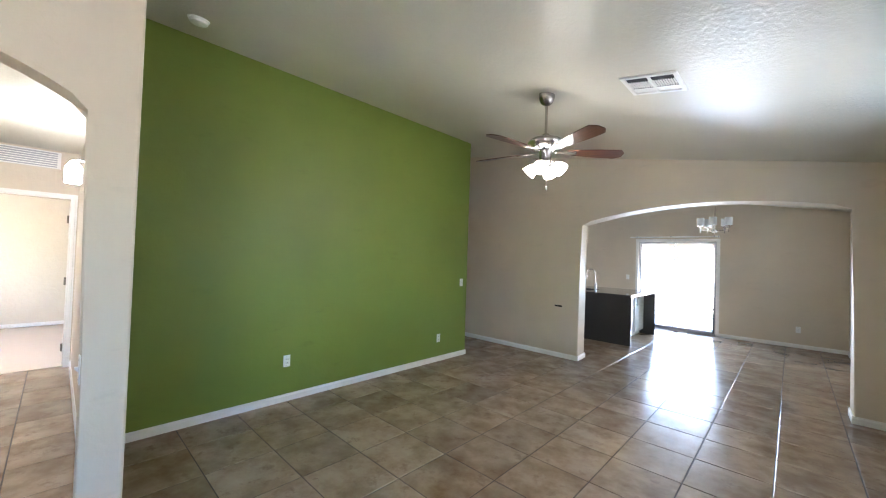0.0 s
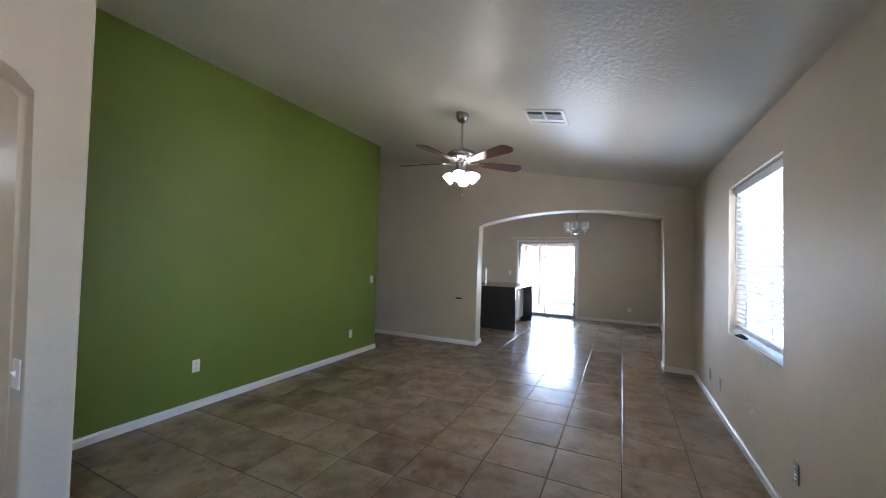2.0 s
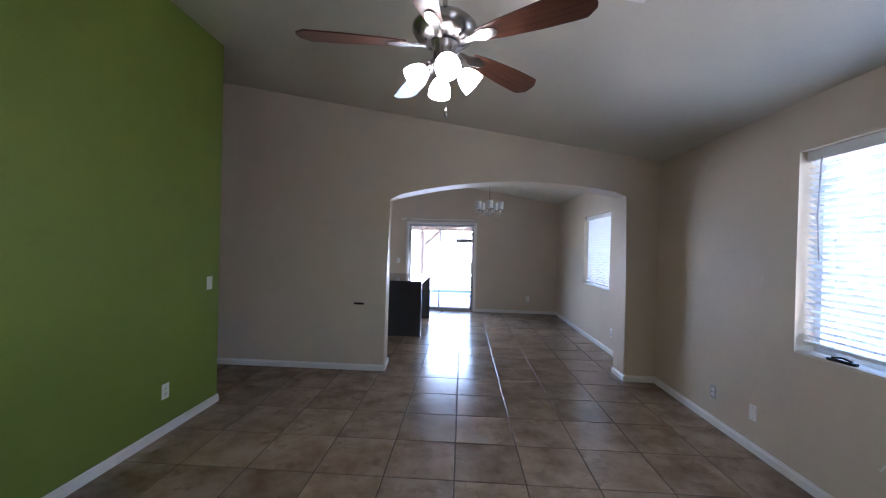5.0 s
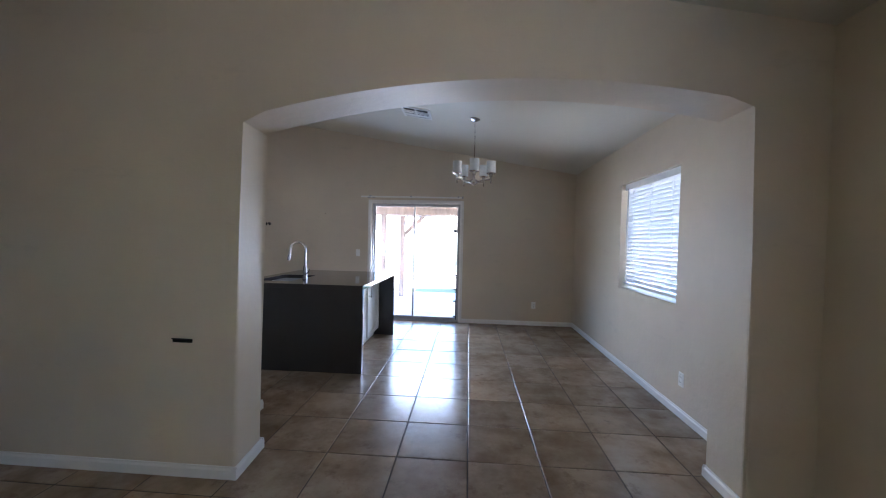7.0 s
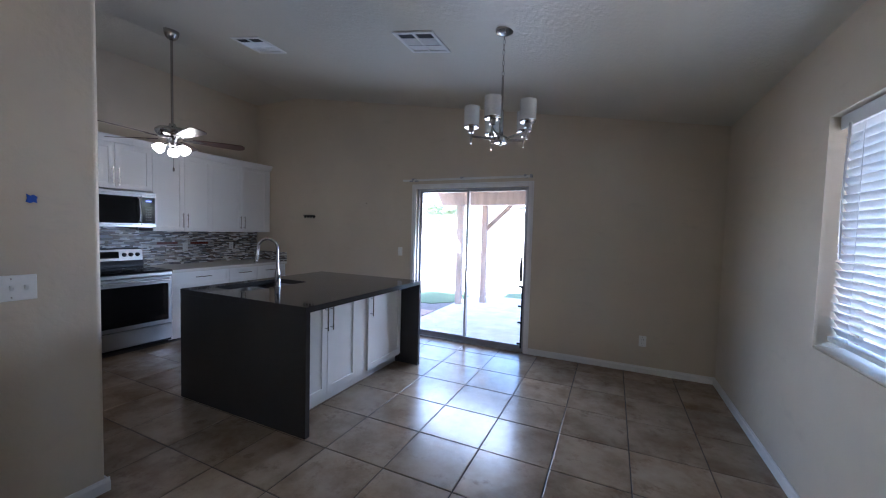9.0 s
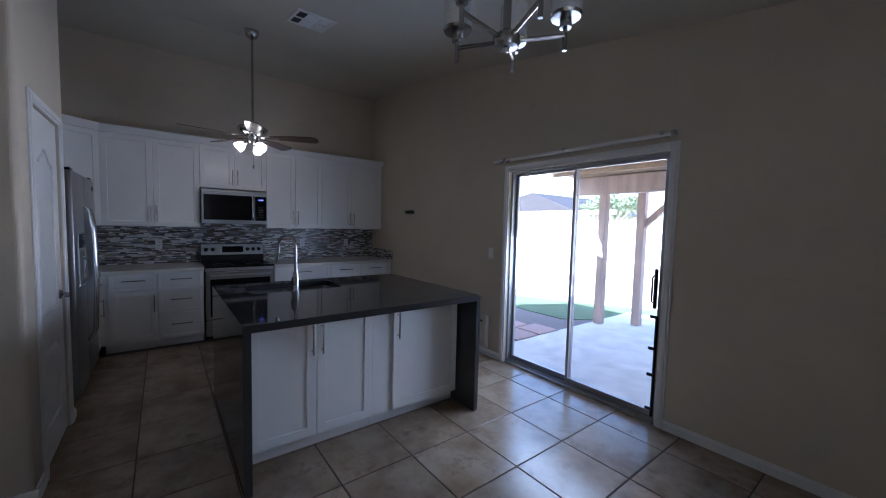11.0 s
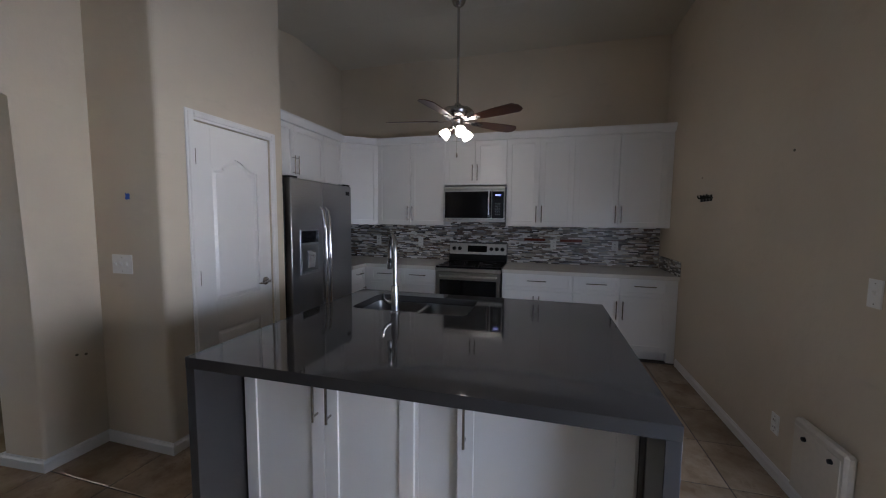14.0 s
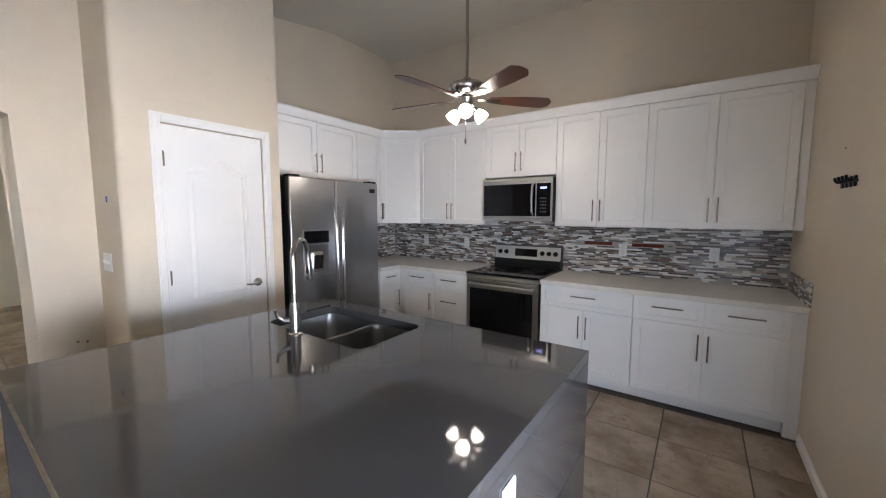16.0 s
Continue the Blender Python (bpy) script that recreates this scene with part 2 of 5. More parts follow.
def mosaic(single):
    """Mixed glass and stone strips; single: one strip an object."""
    m, nt, b = material("glass_stone_mosaic", 0.30)
    g = nt.nodes.new("ShaderNodeObjectInfo" if single else "ShaderNodeNewGeometry")
    r = ramp(nt, g.outputs["Random" if single else "Random Per Island"], [(0.0, (0.78, 0.77, 0.74)), (0.25, (0.38, 0.33, 0.27)), (0.40, (0.14, 0.12, 0.105)), (0.54, (0.11, 0.065, 0.045)), (0.68, (0.28, 0.28, 0.29)), (0.82, (0.04, 0.036, 0.036)), (0.93, (0.58, 0.52, 0.44))])
    r.color_ramp.interpolation = "CONSTANT"
    n = noise_tex(nt, world_coords(nt), 90, 3)
    mx = nt.nodes.new("ShaderNodeMix")
    mx.data_type, mx.blend_type = "RGBA", "MULTIPLY"
    mx.inputs[0].default_value = 0.5
    nt.links.new(r.outputs[0], mx.inputs[6])
    rb = ramp(nt, n.outputs[0], [(0.3, (0.7, 0.7, 0.7)), (0.7, (1.1, 1.1, 1.1))])
    nt.links.new(rb.outputs[0], mx.inputs[7])
    nt.links.new(mx.outputs[2], b.inputs["Base Color"])
    return m


M_MOSAIC, M_MOSAIC_TILE = mosaic(False), mosaic(True)
M_REDTILE = simple("dark_red_accent_tile", (0.14, 0.032, 0.018), 0.18, 0, 30, 0.3)
M_CONCRETE = simple("patio_concrete", (0.58, 0.56, 0.53), 0.85, 0, 5, 0.15, (1, 1, 1), 0.3)
M_GRASS = simple("lawn_grass", (0.075, 0.115, 0.045), 0.9, 0, 30, 0.5, (1, 1, 1), 0.8)
M_GRAVEL = simple("desert_gravel", (0.15, 0.125, 0.115), 0.95, 0, 60, 0.5, (1, 1, 1), 1.0)
M_PAVER = simple("reddish_paver", (0.36, 0.25, 0.22), 0.9, 0, 30, 0.25, (1, 1, 1), 0.4)
M_BLOCK = simple("painted_block_wall", (0.76, 0.72, 0.66), 0.9, 0, 12, 0.1, (1, 1, 1), 0.4)
M_EARTH = simple("dry_ground", (0.50, 0.44, 0.37), 0.95, 0, 0.6, 0.3, (1, 1, 1), 0.2)


# ---- mesh helpers ----
def finish(name, bm, mat, smooth=False):
    bmesh.ops.recalc_face_normals(bm, faces=bm.faces[:])
    me = bpy.data.meshes.new(name)
    bm.to_mesh(me)
    bm.free()
    if smooth:
        for p in me.polygons:
            p.use_smooth = True
        me.set_sharp_from_angle(angle=radians(35))
    if mat:
        me.materials.append(mat)
    return new(name, me)


def part(name, bm, mat, parent, label="", smooth=False):
    """Links a bmesh as one mesh under a thing or a part."""
    ob = finish(name, bm, mat, smooth)
    ob.parent = parent
    return tagged(ob, label)


def thing(name, label, category, m=None, group="", kind=""):
    """A top-level Empty at a thing's base."""
    ob = new(name)
    ob.empty_display_size = 0.05
    if m is not None:
        ob.matrix_basis = m
    return tagged(ob, label, category, group, kind)


def solid(name, bm, mat, label, category, kind="", group="", smooth=False):
    return tagged(finish(name, bm, mat, smooth), label, category, group, kind)


def box(x0, x1, y0, y1, z0, z1, bevel=0.0, bm=None, segments=1):
    bm = bm or bmesh.new()
    c = [bm.verts.new((x, y, z)) for x in (x0, x1) for y in (y0, y1) for z in (z0, z1)]
    made = [bm.faces.new([c[i] for i in f]) for f in ((0, 1, 3, 2), (4, 6, 7, 5), (0, 4, 5, 1), (2, 3, 7, 6), (0, 2, 6, 4), (1, 5, 7, 3))]
    if bevel:
        edges = list({e for f in made for e in f.edges})
        bmesh.ops.bevel(bm, geom=edges, offset=bevel, segments=segments, profile=0.6, affect="EDGES")
    return bm


def prism(points, axis, a0, a1, bm=None, bevel=0.0):
    """An outline, extruded along an axis. Axis x: points are (y, z); y: (x, z); z: (x, y)."""
    bm = bm or bmesh.new()

    def at(p, a):
        return {"x": (a, p[0], p[1]), "y": (p[0], a, p[1]), "z": (p[0], p[1], a)}[axis]

    low = [bm.verts.new(at(p, a0)) for p in points]
    top = [bm.verts.new(at(p, a1)) for p in points]
    made = [bm.faces.new(low), bm.faces.new(top[::-1])]
    n = len(points)
    for i in range(n):
        made.append(bm.faces.new((low[i], top[i], top[(i + 1) % n], low[(i + 1) % n])))
    if bevel:
        edges = list({e for f in made for e in f.edges})
        bmesh.ops.bevel(bm, geom=edges, offset=bevel, segments=2, profile=0.6, affect="EDGES")
    return bm


def lathe(profile, bm=None, steps=24, m=None):
    """A turned shape: (radius, height) pairs round the z axis."""
    bm = bm or bmesh.new()
    rings = []
    for r, z in profile:
        ring = []
        for i in range(steps):
            a = 2 * math.pi * i / steps
            v = Vector((r * math.cos(a), r * math.sin(a), z))
            ring.append(bm.verts.new(m @ v if m else v))
        rings.append(ring)
    for lo, hi in zip(rings, rings[1:]):
        for i in range(steps):
            j = (i + 1) % steps
            bm.faces.new((lo[i], lo[j], hi[j], hi[i]))
    if profile[0][0] > 1e-6:
        bm.faces.new(rings[0][::-1])
    if profile[-1][0] > 1e-6:
        bm.faces.new(rings[-1])
    return bm


def shell(profile, bm=None, steps=24, m=None):
    """A turned shape left open: a thin cup given as a closed profile."""
    bm = bm or bmesh.new()
    rings = []
    for r, z in profile:
        ring = []
        for i in range(steps):
            a = 2 * math.pi * i / steps
            v = Vector((r * math.cos(a), r * math.sin(a), z))
            ring.append(bm.verts.new(m @ v if m else v))
        rings.append(ring)
    for lo, hi in zip(rings, rings[1:] + rings[:1]):
        for i in range(steps):
            j = (i + 1) % steps
            bm.faces.new((lo[i], lo[j], hi[j], hi[i]))
    return bm


def tube(path, r, bm=None, steps=10):
    """A round bar along a list of points; r may be a list."""
    bm = bm or bmesh.new()
    pts = [Vector(p) for p in path]
    radii = r if isinstance(r, (list, tuple)) else [r] * len(pts)
    rings = []
    side = None
    for i, p in enumerate(pts):
        d = (pts[min(i + 1, len(pts) - 1)] - pts[max(i - 1, 0)]).normalized()
        if side is None:
            side = d.orthogonal().normalized()
        side = (side - d * side.dot(d)).normalized()
        up = d.cross(side)
        rings.append([bm.verts.new(p + radii[i] * (math.cos(2 * math.pi * k / steps) * side + math.sin(2 * math.pi * k / steps) * up)) for k in range(steps)])
    for lo, hi in zip(rings, rings[1:]):
        for k in range(steps):
            j = (k + 1) % steps
            bm.faces.new((lo[k], lo[j], hi[j], hi[k]))
    bm.faces.new(rings[0][::-1])
    bm.faces.new(rings[-1])
    return bm


def arc_points(a, b, spring, apex, steps=18):
    """An arch from a to b: heights rise from spring to apex."""
    out = []
    half, mid, rise = (b - a) / 2, (a + b) / 2, apex - spring
    radius = (half * half + rise * rise) / (2 * rise)
    for i in range(steps + 1):
        u = a + (b - a) * i / steps
        out.append((u, apex - radius + math.sqrt(max(0, radius ** 2 - (u - mid) ** 2))))
    return out


# ---- the setting: walls ----
def structure(name, bm, mat, label, smooth=False):
    return solid(name, bm, mat, label, "wall" if "wall" in name else name.split("_")[0], "structure", "", smooth)


def ceiling_line(x0, x1):
    xs = [x0] + ([RIDGE] if x0 < RIDGE < x1 else []) + [x1]
    return [(x, zc(x) + 0.02) for x in xs]


# wall with the wide arch between living and dining rooms
AL, AR, ASP, AAP = -1.10, 1.678, 2.10, 2.268
AL_BACK, ARCH_LEAN = AL - 0.025, 0.04          # the spring line rises towards the window side
arch = [(u, z + ARCH_LEAN * (2 * u - AL - AR) / (AR - AL)) for u, z in arc_points(AL, AR, ASP, AAP)]
outline = [(-2.45, 0), (AL, 0)] + arch + [(AR, 0), (2.16, 0)] + ceiling_line(-2.45, 2.16)[::-1]
bm = prism(outline, "y", YA, YB)
for v in bm.verts:
    if abs(v.co.x - AL) < 0.001 and abs(v.co.y - YB) < 0.001:
        v.co.x = AL_BACK
soft = [e for e in bm.edges if all(AL_BACK - 0.01 < v.co.x < AR + 0.01 for v in e.verts) and abs(e.verts[0].co.y - e.verts[1].co.y) < 0.01 and (e.verts[0].co.z < ASP + 0.3 and e.verts[1].co.z < ASP + 0.3)]
near = [e for e in soft if e.verts[0].co.y < (YA + YB) / 2 or e.verts[0].co.x < 0 and e.verts[1].co.x < 0]
bmesh.ops.bevel(bm, geom=near, offset=0.028, segments=4, profile=0.5, affect="EDGES")
structure("wall_arch", bm, M_WALL, "tan textured wall with a wide low arched opening")
structure("wall_passage_kitchen", prism([(-4.7, 0), (-2.45, 0)] + ceiling_line(-4.7, -2.45)[::-1], "y", YA, 4.909), M_WALL, "plain tan wall between passage and kitchen")


def window_wall(name, x0, x1, y0, y1, z_top, hole, mat, label):
    ha, hb, hz0, hz1 = hole
    bm = box(x0, x1, y0, ha, 0, z_top)
    box(x0, x1, hb, y1, 0, z_top, bm=bm)
    box(x0, x1, ha, hb, 0, hz0, bm=bm)
    box(x0, x1, ha, hb, hz1, z_top, bm=bm)
    bmesh.ops.remove_doubles(bm, verts=bm.verts[:], dist=0.0005)
    return structure(name, bm, mat, label)


# the recess of the added, unseen window is in this wall
window_wall("wall_entry_window", XR, XR + 0.17, YBACK, -0.4, zc(XR) + 0.02, W_ADDED, M_WALL, "tan textured wall with an added unseen window recess")
window_wall("wall_living_window", XR, XR + 0.17, -0.4, YA, zc(XR) + 0.02, W1, M_WALL, "tan textured wall with a deep window recess")
window_wall("wall_dining_window", XD, XD + 0.225, YB, YF, zc(XD) + 0.02, W2, M_WALL, "pale tan textured wall with a window recess")

# wall with the sliding door
SL, SR, SZ = -1.465, 0.055, 2.01
outline = [(XK - 0.12, 0), (SL, 0), (SL, SZ), (SR, SZ), (SR, 0), (2.19, 0)] + ceiling_line(XK - 0.12, 2.19)[::-1]
structure("wall_patio", prism(outline, "y", YF, YF + 0.16), M_WALL, "tan textured wall round a sliding patio door")

# kitchen walls
structure("wall_kitchen_back", box(XK - 0.12, XK, YK, YF, 0, 3.50), M_WALL, "tan textured wall behind the kitchen cabinets")
outline = [(XK, 0), (XP, 0)] + ceiling_line(XK, XP)[::-1]
structure("wall_kitchen_side", prism(outline, "y", YK - 0.12, YK), M_WALL, "tan textured wall behind the fridge")

# pantry: front with a door opening, side by the arch
PL, PR, PZ = -2.32, -1.665, 2.035
outline = [(XP, 0), (PL, 0), (PL, PZ), (PR, PZ), (PR, 0), (XS, 0)] + ceiling_line(XP, XS)[::-1]
bm = prism(outline, "y", YP - 0.11, YP)
bmesh.ops.bevel(bm, geom=[e for e in bm.edges if all(abs(v.co.x - XS) < 0.001 and abs(v.co.y - YP) < 0.001 for v in e.verts)], offset=0.028, segments=5, profile=0.5, affect="EDGES")
structure("wall_pantry_front", bm, M_WALL, "tan wall round the white pantry door")
outline = [(YB, 0), (YP - 0.11, 0), (YP - 0.11, zc(XS) + 0.02), (YB, zc(XS) + 0.02)]
structure("wall_pantry_side", prism(outline, "x", XS - 0.11, XS), M_WALL, "tan wall beside the arch with a switch plate")
outline = [(YK, 0), (YP - 0.11, 0), (YP - 0.11, zc(XP) + 0.02), (YK, zc(XP) + 0.02)]
structure("wall_pantry_end", prism(outline, "x", XP, XP + 0.11), M_WALL, "tan end wall of the pantry beside the fridge")

# green wall, with the hall behind it
YG = 3.857
structure("wall_green", box(XG - 0.14, XG, YW, YG, 0, zc(XG) + 0.06), M_GREEN, "bright green painted accent wall with faint scuffs")
structure("wall_entry_return", prism([(XG, 0), (XW - 0.15, 0), (XW - 0.15, zc(XW)), (XG, zc(XG))], "y", HS + 0.002, YW), M_WALL, "tan wall closing the end of the green wall")
hall_arch = arc_points(-1.74, HJ, 2.075, 2.275)
outline = [(YBACK, 0), (-1.74, 0)] + hall_arch + [(HJ, 0), (YW, 0), (YW, zc(XW) + 0.05), (YBACK, zc(XW) + 0.05)]
bm = prism(outline, "x", XW - 0.15, XW)
soft = [e for e in bm.edges if abs(e.verts[0].co.x - e.verts[1].co.x) < 0.01 and all(v.co.y < YW + 0.01 and v.co.y > -1.8 and v.co.z < 2.4 for v in e.verts)]
soft += [e for e in bm.edges if all(abs(v.co.y - YW) < 0.001 and abs(v.co.x - XW) < 0.001 for v in e.verts)]
bmesh.ops.bevel(bm, geom=list(set(soft)), offset=0.02, segments=4, profile=0.5, affect="EDGES")
structure("wall_hall_arch", bm, M_WALL, "tan wall with a narrow arched opening to the hall")
structure("wall_hall_side", box(XHALL, XW - 0.15, HS, YW - 0.005, 0, 2.75), M_WALL, "tan side wall of the hall")
structure("wall_hall_far_side", box(XHALL, XW - 0.15, -2.2, -2.08, 0, 2.75), M_WALL, "tan far side wall of the hall")
DA, DB, DZ = -1.29, -0.47, 2.05
outline = [(-2.2, 0), (DA, 0), (DA, DZ), (DB, DZ), (DB, 0), (-0.38, 0), (-0.38, 2.75), (-2.2, 2.75)]
structure("wall_hall_end", prism(outline, "x", XHALL - 0.12, XHALL), M_WALL, "tan wall round an open bedroom doorway")
structure("wall_back", box(XW - 0.15, XR + 0.17, YBACK - 0.12, YBACK, 0, 3.1), M_WALL, "plain tan wall behind the entry")
structure("wall_passage_end", box(-4.7, -4.58, YG - 0.15, YA, 0, 3.5), M_WALL, "plain tan wall at the end of the passage")
structure("wall_passage_side", prism([(-4.58, 0), (XG - 0.14, 0), (XG - 0.14, zc(XG)), (RIDGE, zc(RIDGE)), (-4.58, zc(RIDGE))], "y", YG - 0.15, YG - 0.004), M_WALL, "plain tan wall of the passage")

# bedroom beyond the hall
structure("wall_bedroom_far", box(-8.75, -8.65, -3.6, 1.0, 0, 2.6), M_CREAM, "cream bedroom wall in bright light")
structure("wall_bedroom_side", box(-8.65, XHALL - 0.12, 0.9, 1.0, 0, 2.6), M_CREAM, "cream bedroom side wall")
bm = box(-8.65, -7.85, -3.7, -3.6, 0, 2.6)
box(-6.3, XHALL - 0.12, -3.7, -3.6, 0, 2.6, bm=bm)
box(-7.85, -6.3, -3.7, -3.6, 0, 0.9, bm=bm)
box(-7.85, -6.3, -3.7, -3.6, 2.05, 2.6, bm=bm)
structure("wall_bedroom_window", bm, M_CREAM, "cream bedroom wall with a window opening")
structure("ceiling_bedroom", box(-8.75, XHALL - 0.12, -3.7, 1.0, 2.6, 2.7), M_CEIL, "plain bedroom ceiling")
structure("wall_bedroom_near", box(XHALL - 0.12, XHALL - 0.02, -0.38, 1.0, 0, 2.6), M_CREAM, "plain cream wall")
structure("wall_bedroom_near_2", box(XHALL - 0.12, XHALL - 0.02, -3.7, -2.2, 0, 2.6), M_CREAM, "plain cream wall")
structure("floor_bedroom", box(-8.75, XHALL - 0.06, -3.7, 1.0, -0.05, 0.006), M_CARPET, "beige bedroom carpet")
structure("ceiling_hall", box(XHALL, XW - 0.15, -2.08, HS, 2.62, 2.7), M_CEIL, "plain hall ceiling")

# ceilings
line = [(RIDGE, zc(RIDGE)), (2.19, zc(2.19))]
under = [(XK - 0.12, zc(RIDGE))] + line
bm = prism(under + [(2.19, zc(2.19) + 0.12), (RIDGE, zc(RIDGE) + 0.12), (XK - 0.12, zc(RIDGE) + 0.12)], "y", YBACK - 0.12, YF + 0.16)
structure("ceiling", bm, M_CEIL, "glossy off-white textured ceiling sloping up to a ridge")

# floor under the tiles
bm = box(XK - 0.2, 2.2, YBACK - 0.12, YF + 0.12, -0.06, -0.0035)
box(XHALL - 0.06, XK - 0.2, -2.2, -0.38, -0.06, -0.0035, bm=bm)
floor = structure("floor", bm, M_GROUT, "tiled floor of square mottled brown tiles with dark grout")

# ---- trim ----
def board_profile(h=0.085, d=0.014):
    return [(0, 0), (d, 0), (d, h * 0.72), (d * 0.55, h * 0.86), (d * 0.45, h), (0, h)]


def skirting(name, a, b, side, label="white painted baseboard with a moulded top"):
    """A baseboard from a to b, standing out towards side (a unit vector)."""
    a, b, s = Vector((*a, 0)), Vector((*b, 0)), Vector((*side, 0))
    bm = bmesh.new()
    rows = []
    for p in (a, b):
        rows.append([bm.verts.new(p + s * d + Vector((0, 0, z))) for d, z in [(q, h * 0.84) for q, h in board_profile()]])
    n = len(rows[0])
    for i in range(n):
        bm.faces.new((rows[0][i], rows[0][(i + 1) % n], rows[1][(i + 1) % n], rows[1][i]))
    bm.faces.new(rows[0][::-1])
    bm.faces.new(rows[1])
    return solid(name, bm, M_TRIM, label, "baseboard", "structure")


T = 0.014
skirting("baseboard_green", (XG, YW), (XG, YG + T), (1, 0))
skirting("baseboard_green_end", (XG - 0.14, YG), (XG, YG), (0, 1))
skirting("baseboard_arch_left", (-4.55, YA), (AL + T, YA), (0, -1))
skirting("baseboard_arch_jamb_left", (AL, YA), (AL_BACK, YB), (1, 0))
skirting("baseboard_arch_jamb_right", (AR, YA), (AR, YB), (-1, 0))
skirting("baseboard_arch_right", (AR - T, YA), (XR, YA), (0, -1))
skirting("baseboard_living", (XR, YBACK), (XR, YA), (-1, 0))
skirting("baseboard_dining", (XD, YB), (XD, YF), (-1, 0))
skirting("baseboard_dining_arch", (XS, YB), (AL_BACK + T, YB), (0, 1))
skirting("baseboard_dining_arch_right", (AR - T, YB), (XD, YB), (0, 1))
skirting("baseboard_pantry_side", (XS, YB), (XS, YP + T), (1, 0))
skirting("baseboard_pantry_a", (PR + 0.062, YP), (XS, YP), (0, 1))
skirting("baseboard_pantry_b", (XP, YP), (PL - 0.062, YP), (0, 1))
skirting("baseboard_patio_right", (SR + 0.064, YF), (XD, YF), (0, -1))
skirting("baseboard_patio_left", (-3.86, YF), (SL - 0.064, YF), (0, -1))
skirting("baseboard_hall", (XW, YBACK), (XW, -1.74), (1, 0))
skirting("baseboard_hall_jamb", (XW, HJ), (XW, YW), (1, 0))
skirting("baseboard_hall_side", (XHALL, HS), (XW - 0.15, HS), (0, -1))
skirting("baseboard_bedroom", (-8.65, -3.6), (-8.65, 0.9), (1, 0))


def casing(name, axis, plane, a, b, top, width, depth, out, label):
    """Door casing on a wall: two legs and a head with a stepped face."""
    t = thing(name, label, "door casing", kind="structure")
    p0, p1 = sorted((plane, plane + out * depth))
    q0, q1 = sorted((plane, plane + out * depth * 0.6))
    for nm, u0, u1, z0, z1 in (("leg", a - width, a, 0, top + width), ("leg", b, b + width, 0, top + width), ("head", a, b, top, top + width)):
        bm = bmesh.new()
        e = width * 0.25
        if axis == "y":
            box(u0, u1, q0, q1, z0, z1, 0.002, bm)
            box(u0 + (e if nm == "leg" else 0), u1 - (e if nm == "leg" else 0), p0, p1, z0 + (e if nm == "head" else 0), z1 - e, 0.004, bm)
        else:
            box(q0, q1, u0, u1, z0, z1, 0.002, bm)
            box(p0, p1, u0 + (e if nm == "leg" else 0), u1 - (e if nm == "leg" else 0), z0 + (e if nm == "head" else 0), z1 - e, 0.004, bm)
        part(nm, bm, M_TRIM, t)
    return t


casing("trim_pantry", "y", YP, PL, PR, PZ, 0.058, 0.016, 1, "white painted casing round the pantry door")
casing("trim_bedroom_door", "x", XHALL, DA, DB, DZ, 0.06, 0.016, 1, "white painted casing round the bedroom doorway")
casing("trim_patio_door", "y", YF, SL, SR, SZ, 0.062, 0.018, -1, "white painted casing round the sliding patio door")


